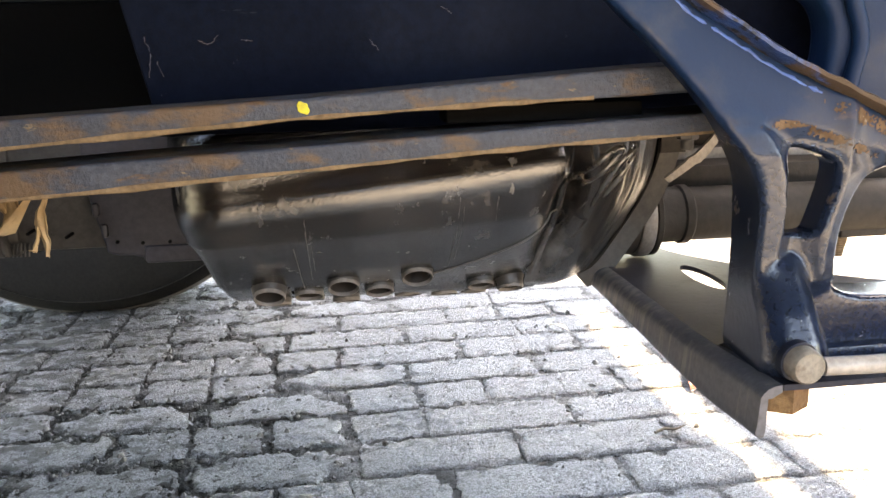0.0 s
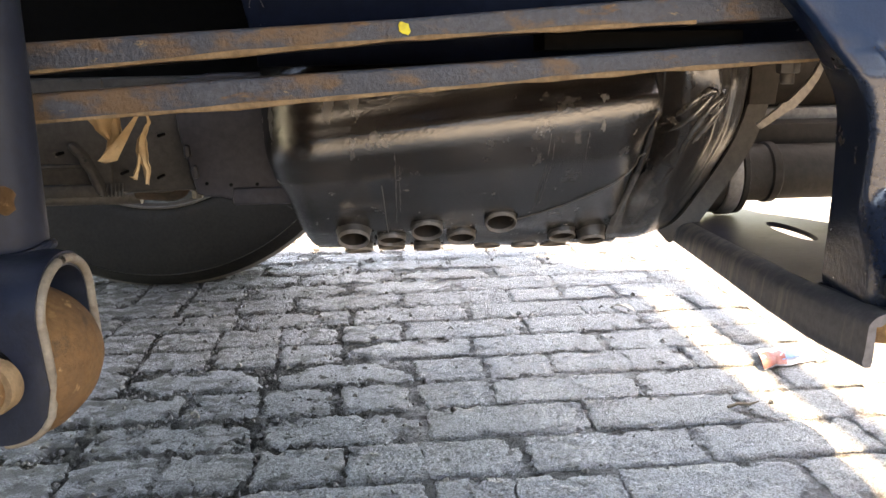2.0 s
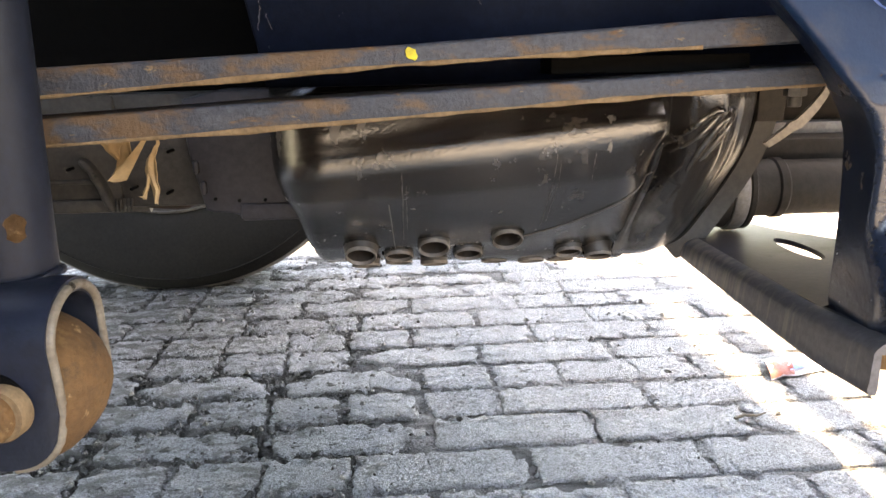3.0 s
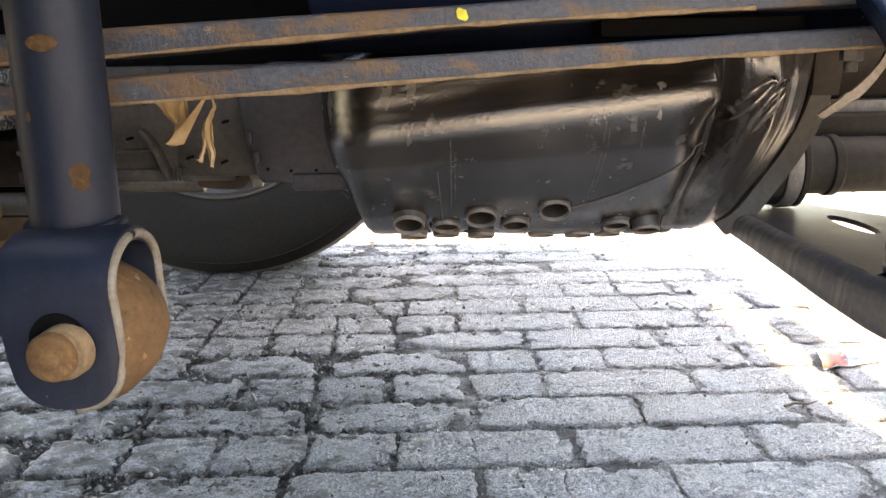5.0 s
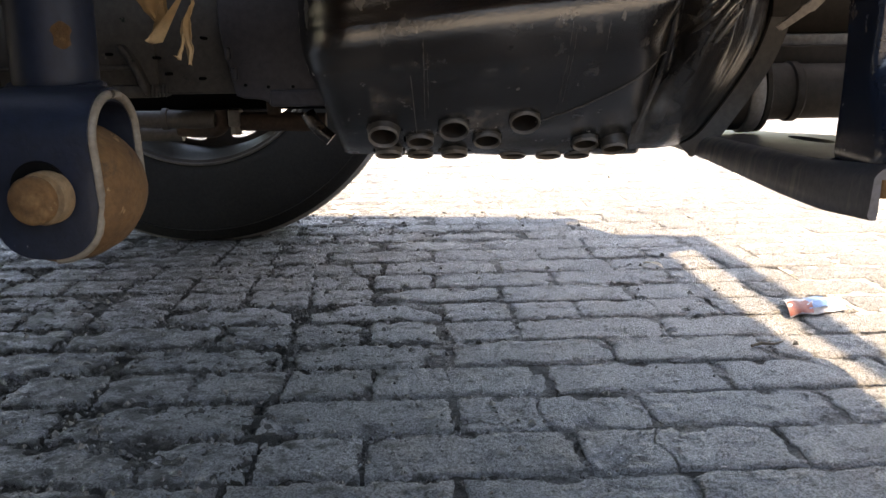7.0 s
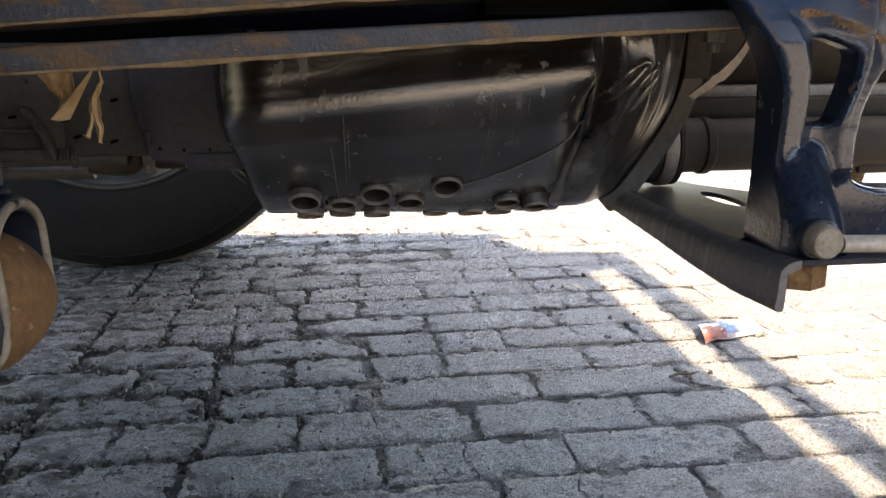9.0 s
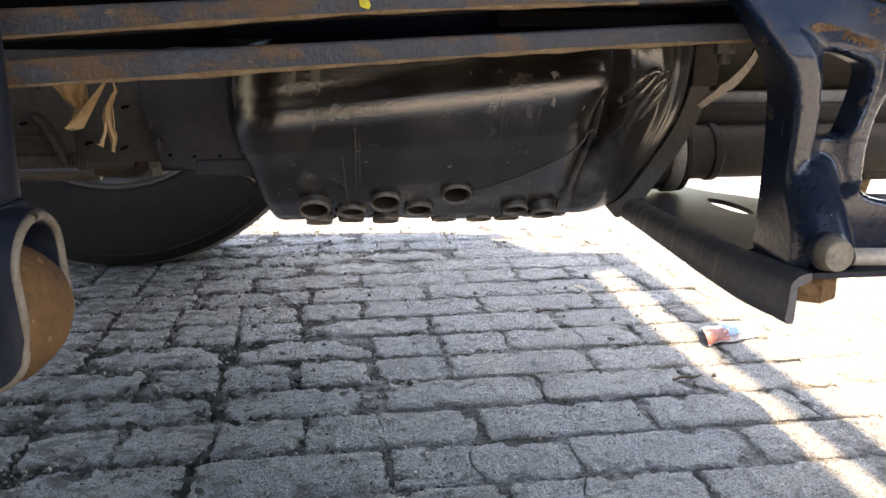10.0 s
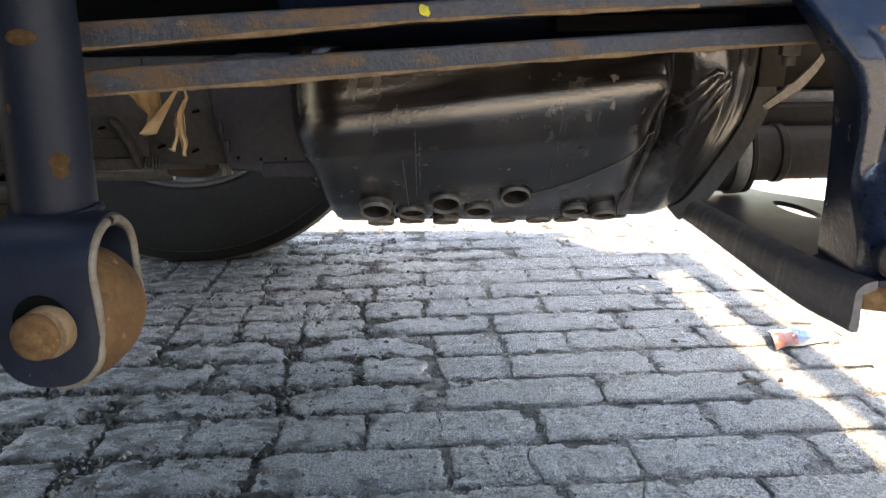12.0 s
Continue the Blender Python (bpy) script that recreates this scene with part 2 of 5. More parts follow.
    housing=surf("grimy_housing", (0.017, 0.0135, 0.011), (0.028, 0.0225, 0.018), scale=6, rough=0.55, bump=0.3, grain=130, depth=0.0015, spec=0.2,
                 spots=(((0.07, 0.058, 0.046), 8, 0.6, 0.75, 0.8, (1, 1, 1)),)),
    alloy=surf("dull_alloy", (0.24, 0.215, 0.19), (0.16, 0.14, 0.12), scale=12, rough=0.45, metal=0.3, bump=0.3, grain=180, depth=0.001),
    engine=surf("engine_casting", (0.026, 0.0255, 0.0255), (0.040, 0.038, 0.036), scale=6, rough=0.65, bump=0.4, grain=140, depth=0.0015, spec=0.25,
                spots=(((0.075, 0.065, 0.054), 9, 0.58, 0.75, 0.85, (1, 1, 1)), ((0.10, 0.09, 0.08), 40, 0.66, 0.72, 0.85, (1, 1, 1)), ((0.004, 0.009, 0.008), 45, 0.66, 0.69, 0.9, (1, 1, 1)))),
    deep=surf("dusty_black_panel", (0.012, 0.0135, 0.0125), (0.018, 0.019, 0.016), scale=4, rough=0.6, bump=0.2, grain=120, spec=0.3),
    panel=surf("blue_black_panel", (0.020, 0.021, 0.028), (0.029, 0.029, 0.036), scale=7, rough=0.5, bump=0.3, grain=150, depth=0.001, spec=0.25,
               spots=(((0.055, 0.050, 0.044), 10, 0.60, 0.75, 0.8, (1, 1, 1)),)),
    rod=surf("grey_rod", (0.07, 0.064, 0.058), (0.045, 0.04, 0.036), scale=14, rough=0.5, metal=0.2, bump=0.3, grain=180, depth=0.001),
    rim=surf("wheel_rim", (0.024, 0.019, 0.015), (0.015, 0.012, 0.010), scale=9, rough=0.6, bump=0.3, grain=120, depth=0.0015, spec=0.3),
    tape=surf("torn_masking_tape", (0.29, 0.205, 0.115), (0.20, 0.125, 0.060), scale=30, rough=0.75, bump=0.5, grain=120, depth=0.0015),
    yellow=surf("yellow_marker_paint", (0.40, 0.35, 0.015), (0.32, 0.26, 0.015), scale=60, rough=0.6, bump=0.3),
    foil=surf("wrapper_foil", (0.62, 0.62, 0.64), (0.48, 0.50, 0.54), scale=40, rough=0.4, bump=0.5, grain=90, depth=0.002),
    red=surf("wrapper_red", (0.30, 0.035, 0.02), (0.40, 0.16, 0.12), scale=40, rough=0.45, bump=0.4),
    skyblue=surf("wrapper_blue", (0.05, 0.19, 0.50), (0.22, 0.38, 0.60), scale=50, rough=0.45, bump=0.4),
    leaf=surf("dry_leaf", (0.62, 0.58, 0.5), (0.45, 0.40, 0.32), scale=50, rough=0.8, bump=0.4),
    wall=surf("blocking_wall_grey", (0.085, 0.083, 0.08), (0.07, 0.068, 0.066), scale=2, rough=0.9, bump=0.4, grain=60),
    speckle=surf("speckled_grey", (0.30, 0.30, 0.30), (0.05, 0.05, 0.05), scale=260, edge=(0.47, 0.53), rough=0.9, bump=0.4),
    twig=surf("dry_twig", (0.10, 0.08, 0.06), rough=0.9, bump=0.4),
)


# ---------- mesh helpers ----------
def thing(name, at, label, category, group="", kind=""):
    ob = new(name)
    ob.location = at
    ob.empty_display_size = 0.02
    return tagged(ob, label, category, group, kind)


def smooth(me, degrees=40):
    for p in me.polygons:
        p.use_smooth = True
    me.set_sharp_from_angle(angle=radians(degrees))


def part(name, bm, material, parent, label="", angle=40):
    """Links a bmesh, in world coordinates, as one mesh object under a thing or a part."""
    me = bpy.data.meshes.new(name)
    bmesh.ops.recalc_face_normals(bm, faces=bm.faces)
    bm.to_mesh(me)
    bm.free()
    me.materials.append(M[material])
    smooth(me, angle)
    ob = new(name, me)
    if parent:
        ob.parent = parent
        top = parent if parent.parent is None else parent.parent
        if parent.parent is None:
            ob.matrix_parent_inverse = Matrix.Translation(-Vector(top.location))
    return tagged(ob, label)


def box(lo, hi, bevel=0.003, seg=2, bm=None, turn=None, cuts=0):
    own = bmesh.new()
    c, s = (Vector(lo) + Vector(hi)) / 2, Vector(hi) - Vector(lo)
    bmesh.ops.create_cube(own, size=1, matrix=Matrix.Translation(c) @ (turn or Matrix()) @ Matrix.Diagonal((*s, 1)))
    if bevel:
        bmesh.ops.bevel(own, geom=own.edges[:], offset=bevel, segments=seg, affect="EDGES", profile=0.5)
    return join(bm, own)


def join(bm, own):
    if bm is None:
        return own
    tmp = bpy.data.meshes.new("tmp")
    own.to_mesh(tmp)
    own.free()
    bm.from_mesh(tmp)
    bpy.data.meshes.remove(tmp)
    return bm


def rod(a, b, r, r2=None, n=24, bevel=0.0, bm=None, start=0.0):
    """A closed cylinder or cone from a to b."""
    own = bmesh.new()
    a, b = Vector(a), Vector(b)
    d = b - a
    m = Matrix.Translation((a + b) / 2) @ d.to_track_quat("Z", "Y").to_matrix().to_4x4() @ Matrix.Rotation(start, 4, "Z")
    bmesh.ops.create_cone(own, cap_ends=True, segments=n, radius1=r, radius2=r if r2 is None else r2, depth=d.length, matrix=m)
    if bevel:
        edges = [e for e in own.edges if any(len(f.verts) > 4 for f in e.link_faces)]
        bmesh.ops.bevel(own, geom=edges, offset=bevel, segments=2, affect="EDGES", profile=0.5)
    return join(bm, own)


def turned(profile, origin, axis, n=48, bm=None):
    """A solid of revolution: profile rows of (distance along the axis, radius)."""
    own = bmesh.new()
    q = Vector(axis).to_track_quat("Z", "Y").to_matrix()
    rings = []
    for h, r in profile:
        ring = []
        for k in range(n):
            a = 2 * math.pi * k / n
            ring.append(own.verts.new(Vector(origin) + q @ Vector((r * math.cos(a), r * math.sin(a), h))))
        rings.append(ring)
    for p, c in zip(rings, rings[1:]):
        for k in range(n):
            own.faces.new((p[k], p[(k + 1) % n], c[(k + 1) % n], c[k]))
    return join(bm, own)


def sweep(path, r, n=12, bm=None, flat=(1.0, 1.0), cap=True):
    """A round or flattened bar along a path; r is one radius or one for each point."""
    own = bmesh.new()
    pts = [Vector(p) for p in path]
    rings = []
    up = Vector((0, 1, 0))
    for k, p in enumerate(pts):
        d = (pts[min(k + 1, len(pts) - 1)] - pts[max(k - 1, 0)]).normalized()
        side = d.cross(up)
        side = side.normalized() if side.length > 1e-4 else Vector((1, 0, 0))
        other = side.cross(d).normalized()
        rk = r[k] if isinstance(r, (list, tuple)) else r
        rings.append([own.verts.new(p + side * (rk * flat[0] * math.cos(2 * math.pi * j / n)) + other * (rk * flat[1] * math.sin(2 * math.pi * j / n))) for j in range(n)])
    for a, b in zip(rings, rings[1:]):
        for j in range(n):
            own.faces.new((a[j], a[(j + 1) % n], b[(j + 1) % n], b[j]))
    if cap:
        own.faces.new(rings[0][::-1])
        own.faces.new(rings[-1])
    return join(bm, own)


def eased(points, rounds=2, closed=False):
    """Corner cutting."""
    pts = [Vector(p) for p in points]
    for _ in range(rounds):
        out = [] if closed else [pts[0]]
        for a, b in zip(pts, pts[1:] + (pts[:1] if closed else [])):
            out += [a.lerp(b, 0.25), a.lerp(b, 0.75)]
        pts = out if closed else out + [pts[-1]]
    return pts


def plate(outline, holes, y0, y1, bevel=0.003, rounds=2, to=lambda u, v, w: (u, w, v), bm=None):
    """A flat casting with holes: an outline in (u, v), its depth along w from y0 to y1, with rounded edges."""
    cu = bpy.data.curves.new("tmp", "CURVE")
    cu.dimensions, cu.fill_mode = "2D", "BOTH"
    cu.extrude, cu.bevel_depth, cu.bevel_resolution = (y1 - y0) / 2 - bevel, bevel, 2
    cu.offset = -bevel
    for loop in (outline, *holes):
        pts = eased([(u, v, 0) for u, v in loop], rounds, True)
        sp = cu.splines.new("POLY")
        sp.points.add(len(pts) - 1)
        for p, q in zip(sp.points, pts):
            p.co = (*q, 1)
        sp.use_cyclic_u = True
    ob = bpy.data.objects.new("tmp", cu)
    scene.collection.objects.link(ob)
    deps = bpy.context.evaluated_depsgraph_get()
    me = bpy.data.meshes.new_from_object(ob.evaluated_get(deps))
    own = bmesh.new()
    own.from_mesh(me)
    bpy.data.objects.remove(ob)
    bpy.data.curves.remove(cu)
    bpy.data.meshes.remove(me)
    for v in own.verts:
        v.co = Vector(to(v.co.x, v.co.y, v.co.z + (y0 + y1) / 2))
    bmesh.ops.remove_doubles(own, verts=own.verts[:], dist=1e-5)
    return join(bm, own)


def loft(rows, bm=None, close=False):
    """A skin over rows of points."""
    own = bmesh.new()
    vs = [[own.verts.new(p) for p in row] for row in rows]
    for a, b in zip(vs, vs[1:]):
        m = len(a)
        for k in range(m if close else m - 1):
            own.faces.new((a[k], a[(k + 1) % m], b[(k + 1) % m], b[k]))
    return join(bm, own)


def hexnut(a, b, r, bm=None, bevel=0.0012):
    return rod(a, b, r, n=6, bevel=bevel, bm=bm)


def between(table, x):
    """Straight-line reading of rows (x, value)."""
    for (a, va), (b, vb) in zip(table, table[1:]):
        if x <= b:
            f = max(0.0, (x - a) / (b - a))
            return va + (vb - va) * f
    return table[-1][1]


def soft(a, b, x):
    f = min(1.0, max(0.0, (x - a) / (b - a)))
    return f * f * (3 - 2 * f)


# ---------- large structure ----------
def ground_sheet():
    bm = bmesh.new()
    bmesh.ops.create_grid(bm, x_segments=8, y_segments=8, size=60, matrix=Matrix.Translation((0, 1, -0.03)))
    ob = part("ground", bm, "ground", None, "pale grey paved yard ground under the lorry")
    tagged(ob, kind="structure")


ground_sheet()


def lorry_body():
    """The unseen lorry body overhead, outlined from its shadow, whose edges cut off the sunlight."""
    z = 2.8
    top = thing("lorry_body", (0, 1, z), "unseen lorry body overhead with added panels that block light", "lorry body", kind="structure")
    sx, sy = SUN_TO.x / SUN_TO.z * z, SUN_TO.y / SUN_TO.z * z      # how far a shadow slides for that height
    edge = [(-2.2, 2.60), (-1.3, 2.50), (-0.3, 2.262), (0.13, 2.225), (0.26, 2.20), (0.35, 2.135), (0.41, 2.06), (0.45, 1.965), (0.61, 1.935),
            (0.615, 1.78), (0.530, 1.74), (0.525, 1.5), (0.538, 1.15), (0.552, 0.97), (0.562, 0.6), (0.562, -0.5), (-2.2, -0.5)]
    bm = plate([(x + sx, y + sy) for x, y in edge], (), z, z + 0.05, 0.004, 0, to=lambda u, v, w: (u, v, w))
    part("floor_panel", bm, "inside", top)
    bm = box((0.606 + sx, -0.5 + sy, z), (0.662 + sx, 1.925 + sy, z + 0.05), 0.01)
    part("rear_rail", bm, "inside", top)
    # unseen arch and upright panels around the viewer, added to block sky light
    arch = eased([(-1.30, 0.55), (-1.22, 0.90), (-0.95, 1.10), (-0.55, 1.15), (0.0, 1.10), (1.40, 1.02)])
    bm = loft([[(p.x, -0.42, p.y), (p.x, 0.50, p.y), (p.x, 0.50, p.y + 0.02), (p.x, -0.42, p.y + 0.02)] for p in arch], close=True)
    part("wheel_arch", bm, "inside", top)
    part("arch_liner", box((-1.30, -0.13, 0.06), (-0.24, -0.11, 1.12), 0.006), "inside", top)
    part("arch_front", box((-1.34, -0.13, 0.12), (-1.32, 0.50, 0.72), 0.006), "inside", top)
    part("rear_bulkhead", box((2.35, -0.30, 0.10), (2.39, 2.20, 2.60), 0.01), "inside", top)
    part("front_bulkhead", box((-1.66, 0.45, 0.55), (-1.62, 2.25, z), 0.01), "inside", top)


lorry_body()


def added_wall():
    # out of view behind the viewer, added to hold back low sky light
    ob = part("wall_south", box((-16, -8.3, -0.02), (16, -8.0, 3.2), 0.01), "wall", None, "unseen plain dark grey wall, added to block low light")
    tagged(ob, kind="structure")


added_wall()


def chassis_rail():
    top = thing("chassis_rail", (0.3, 0.70, 0.45), "dark navy painted steel chassis rail with scuffs", "chassis rail")
    bm = plate([(-0.142, 0.66), (-0.112, 0.512), (-0.112, 0.505), (0.70, 0.505), (0.70, 1.0), (-0.215, 1.0)], (), 0.690, 0.700, 0.002, 0)
    web = part("web", bm, "rail", top)
    rng = random.Random(17)
    for x, z, dx, dz in ((-0.077, 0.575, 0.009, -0.003), (-0.068, 0.573, 0.005, 0.006), (-0.045, 0.575, 0.008, -0.001), (-0.116, 0.578, 0.004, -0.010), (-0.112, 0.567, -0.003, -0.018), (0.106, 0.597, 0.009, -0.006), (0.050, 0.573, 0.008, -0.008), (-0.108, 0.560, 0.004, -0.010)):
        pts = [(x + dx * k / 8 + rng.uniform(-1, 1) * 0.0008, 0.6899, z + dz * k / 8 + rng.uniform(-1, 1) * 0.0008) for k in range(9)]
        part("scratch", sweep(pts, [0.0001 + 0.0003 * rng.random() ** 2 for _ in pts], 6), "web", web, "pale scratch in the paint")
    bm = plate([(-1.6, 0.56), (0.72, 0.56), (0.72, 1.0), (-1.6, 1.0)], (), 0.93, 0.94, 0.002, 0)
    part("inner_panel", bm, "deep", top, "black panel deep in the chassis")
    bm = box((-1.6, 0.68, 0.96), (0.72, 0.94, 1.0), 0.004)
    part("top_flange", bm, "blue", top)


chassis_rail()


# ---------- the leaf spring ----------
UP_TOP = [(-1.3, 0.505), (-0.7, 0.505), (-0.24, 0.524), (-0.12, 0.5295), (0.0, 0.5345), (0.108, 0.541), (0.204, 0.547), (0.36, 0.555)]
UP_BOT = [(-1.3, 0.480), (-0.7, 0.482), (-0.24, 0.504), (-0.12, 0.5125), (0.0, 0.5205), (0.108, 0.525), (0.204, 0.528), (0.36, 0.533)]
LO_TOP = [(-1.3, 0.475), (-0.7, 0.468), (-0.24, 0.491), (-0.12, 0.4975), (0.0, 0.503), (0.108, 0.508), (0.204, 0.5125), (0.36, 0.519)]
LO_BOT = [(-1.3, 0.450), (-0.7, 0.444), (-0.24, 0.4715), (-0.12, 0.478), (0.0, 0.4855), (0.108, 0.4925), (0.204, 0.4975), (0.36, 0.504)]


def leaf(top_line, bottom_line, y0, y1, x0=-1.25, x1=0.34):
    rows = []
    for k in range(81):
        x = x0 + (x1 - x0) * k / 80
        t, b = between(top_line, x), between(bottom_line, x)
        r = min(0.0026, (t - b) * 0.2)
        ring = []
        for cy, cz, a0 in ((y1 - r, t - r, 0), (y0 + r, t - r, 90), (y0 + r, b + r, 180), (y1 - r, b + r, 270)):
            for a in (0, 30, 60, 90):
                w = radians(a0 + a)
                ring.append((x, cy + r * math.cos(w), cz + r * math.sin(w)))
        rows.append(ring)
    bm = loft(rows, close=True)
    for ring in (0, 80):
        bm.verts.ensure_lookup_table()
        bm.faces.new([bm.verts[ring * 16 + j] for j in range(16)])
    return bm


def leaf_spring():
    top = thing("leaf_spring", (0, 0.64, 0.48), "rusty dark blue-grey steel leaf spring with two leaves", "leaf spring")
    up = part("upper_leaf", leaf(UP_TOP, UP_BOT, 0.600, 0.675), "spring", top, "upper leaf with patches of rust", 60)
    low = part("lower_leaf", leaf(LO_TOP, LO_BOT, 0.600, 0.675), "spring", top, "lower leaf with patches of rust", 60)
    # thin tan strips: ground light on the rusty lower edges, put into colour
    for host, line, x0, x1 in ((up, UP_BOT, -0.5, 0.20), (low, LO_BOT, -0.5, 0.33)):
        pts = [(x0 + (x1 - x0) * k / 120, 0.6006, between(line, x0 + (x1 - x0) * k / 120) + 0.0010) for k in range(121)]
        widths = [0.0010 + 0.0009 * noise.noise(Vector((p[0] * 40, p[2] * 9, 0))) for p in pts]
        part("rusty_edge", sweep(pts, [max(0.0002, w) for w in widths], 8, None, (1.6, 1)), "edge", host, "tan rusty lower edge with painted ground light")
    # set back between the leaves, the gap's shade put into its colour
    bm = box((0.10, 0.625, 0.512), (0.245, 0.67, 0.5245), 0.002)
    part("spacer", bm, "inside", top, "near-black block that darkens the gap between the leaves")
    rng = random.Random(4)
    pts = []
    for k in range(18):
        a = 2 * math.pi * k / 18
        r = 0.0047 * (1 + 0.25 * rng.uniform(-1, 1))
        pts.append((0.001 + r * math.cos(a) * 0.85, 0.5282 + r * math.sin(a) * 0.95))
    part("paint_mark", plate(pts, (), 0.5985, 0.6003, 0.0003, 1), "yellow", up, "bright yellow paint dab")
    bm = hexnut((0.291, 0.649, 0.503), (0.291, 0.649, 0.492), 0.0085)
    rod((0.291, 0.649, 0.493), (0.291, 0.649, 0.484), 0.005, n=16, bevel=0.001, bm=bm)
    part("nut", bm, "rod", top, "grimy hexagon nut with thread end")


leaf_spring()


# ---------- the cast bracket at the spring's end ----------
def spring_bracket():
    top = thing("spring_bracket", (0.32, 0.57, 0.338), "navy blue cast spring bracket with worn paint and triangular opening", "bracket")
    left = [(0.34, 0.299), (0.36, 0.301), (0.384, 0.3025), (0.427, 0.303), (0.455, 0.3025), (0.475, 0.297), (0.49, 0.288), (0.524, 0.262), (0.559, 0.229), (0.59, 0.196), (0.62, 0.165)]
    back = [(0.34, 0.006), (0.363, 0.0045), (0.411, 0.0045), (0.45, 0.0040), (0.475, 0.007), (0.497, 0.010), (0.520, 0.013), (0.62, 0.013)]
    front = [(0.34, 0.562), (0.36, 0.5585), (0.385, 0.5560), (0.42, 0.5530), (0.46, 0.5490), (0.49, 0.5465), (0.505, 0.5500), (0.52, 0.5580), (0.56, 0.580), (0.62, 0.60)]
    facet = [(0.34, 0.006), (0.385, 0.009), (0.41, 0.012), (0.44, 0.0145), (0.465, 0.016), (0.485, 0.020), (0.50, 0.024), (0.62, 0.03)]
    outline = [(x, z) for z, x in left] + [(0.21, 0.640), (0.213, 0.623), (0.248, 0.590), (0.275, 0.574), (0.302, 0.557), (0.323, 0.546), (0.355, 0.531), (0.384, 0.517), (0.46, 0.486), (0.46, 0.466),
               (0.43, 0.4765), (0.402, 0.481), (0.385, 0.474), (0.374, 0.463), (0.367, 0.449), (0.363, 0.433), (0.363, 0.415), (0.366, 0.398), (0.374, 0.387), (0.400, 0.382), (0.50, 0.382), (0.50, 0.338), (0.306, 0.338)]
    window = [(0.3205, 0.480), (0.3205, 0.492), (0.328, 0.4945), (0.345, 0.489), (0.354, 0.484), (0.354, 0.474), (0.351, 0.461), (0.345, 0.442), (0.342, 0.4350), (0.335, 0.4345), (0.325, 0.4345), (0.3215, 0.436), (0.3205, 0.445)]
    arm_edge = [(0.15, 0.640), (0.191, 0.590), (0.239, 0.542), (0.270, 0.515), (0.300, 0.512), (0.320, 0.512), (0.345, 0.506), (0.388, 0.490), (0.46, 0.466), (0.48, 0.50), (0.21, 0.68)]
    boss = [(0.343, 0.297, 0.353, 0.515), (0.352, 0.297, 0.351, 0.513), (0.368, 0.299, 0.348, 0.518), (0.385, 0.302, 0.344, 0.528), (0.402, 0.305, 0.342, 0.541), (0.414, 0.308, 0.339, 0.549), (0.4185, 0.310, 0.337, 0.557), (0.424, 0.312, 0.335, 0.570)]
    loops = [[(p.x, p.y) for p in eased([(u, v, 0) for u, v in loop], 2, True)] for loop in (outline, window, arm_edge)]

    def away(loop, x, z):
        """Distance from a closed loop, below zero inside it, and the nearest point of it."""
        best, inside, near = 9.0, False, None
        for (ax, az), (bx, bz) in zip(loop, loop[1:] + loop[:1]):
            ex, ez = bx - ax, bz - az
            f = min(1.0, max(0.0, ((x - ax) * ex + (z - az) * ez) / (ex * ex + ez * ez + 1e-12)))
            px, pz = ax + ex * f, az + ez * f
            d = math.hypot(x - px, z - pz)
            if d < best:
                best, near = d, (px, pz)
            if (az > z) != (bz > z) and x < ax + ex * (z - az) / ez:
                inside = not inside
        return (-best if inside else best), near

    def face(x, z):
        """How far forward the casting's face lies: leg, arm, boss and ground blended into one another."""
        u = x - between(left, z)
        w, y0 = between(facet, z), between(front, z)
        leg = y0 - 0.10 * min(u - 0.004, w) + max(0.0, u - w) * 0.9
        xa = between([(0.39, 0.346), (0.42, 0.344), (0.433, 0.345), (0.444, 0.348), (0.461, 0.353), (0.476, 0.3565), (0.50, 0.356)], z)
        other = 0.5475 + 0.0011 * max(0.0, 0.43 - z) / 0.01 + (0.55 * (x - xa - 0.004) if x > xa + 0.004 else 0.8 * (xa + 0.004 - x))
        if z < 0.40:
            other += (0.40 - z) * 1.2
        d, _ = away(loops[2], x, z)
        sheet = 0.5520 + 0.06 * (z - 0.505) + max(0.0, d) * 0.55
        cx, hw, ya = between([(r[0], (r[1] + r[2]) / 2) for r in boss], z), between([(r[0], (r[2] - r[1]) / 2) for r in boss], z), between([(r[0], r[3]) for r in boss], z)
        c = abs(x - cx) / hw
        c /= 1.34
        lump = 0.60 if c >= 1 or z > 0.424 else 0.580 - (0.580 - ya) * max(0.0, 1 - c ** 2.2) ** 0.62
        k = 0.0030
        ys = (leg, other, sheet, lump, 0.5665)
        low = min(ys)
        return low - k * math.log(sum(math.exp((low - y) / k) for y in ys))

    step = 0.0021
    body = bmesh.new()
    grid = {}

    def corner(i, j):
        if (i, j) not in grid:
            grid[i, j] = body.verts.new((0.158 + step * i, 0, 0.337 + step * j))
        return grid[i, j]

    for i in range(165):
        for j in range(146):
            x, z = 0.158 + step * (i + 0.5), 0.337 + step * (j + 0.5)
            if away(loops[0], x, z)[0] < 0 < away(loops[1], x, z)[0]:
                body.faces.new((corner(i, j), corner(i + 1, j), corner(i + 1, j + 1), corner(i, j + 1)))
    rimmed = {v for e in body.edges if len(e.link_faces) == 1 for v in e.verts}
    for v in body.verts:
        outer, inner = away(loops[0], v.co.x, v.co.z), away(loops[1], v.co.x, v.co.z)
        if v in rimmed:
            near = (outer if abs(outer[0]) < abs(inner[0]) else inner)[1]
            v.co.x, v.co.z = near
            outer, inner = away(loops[0], *near), away(loops[1], *near)
        y = face(v.co.x, v.co.z)
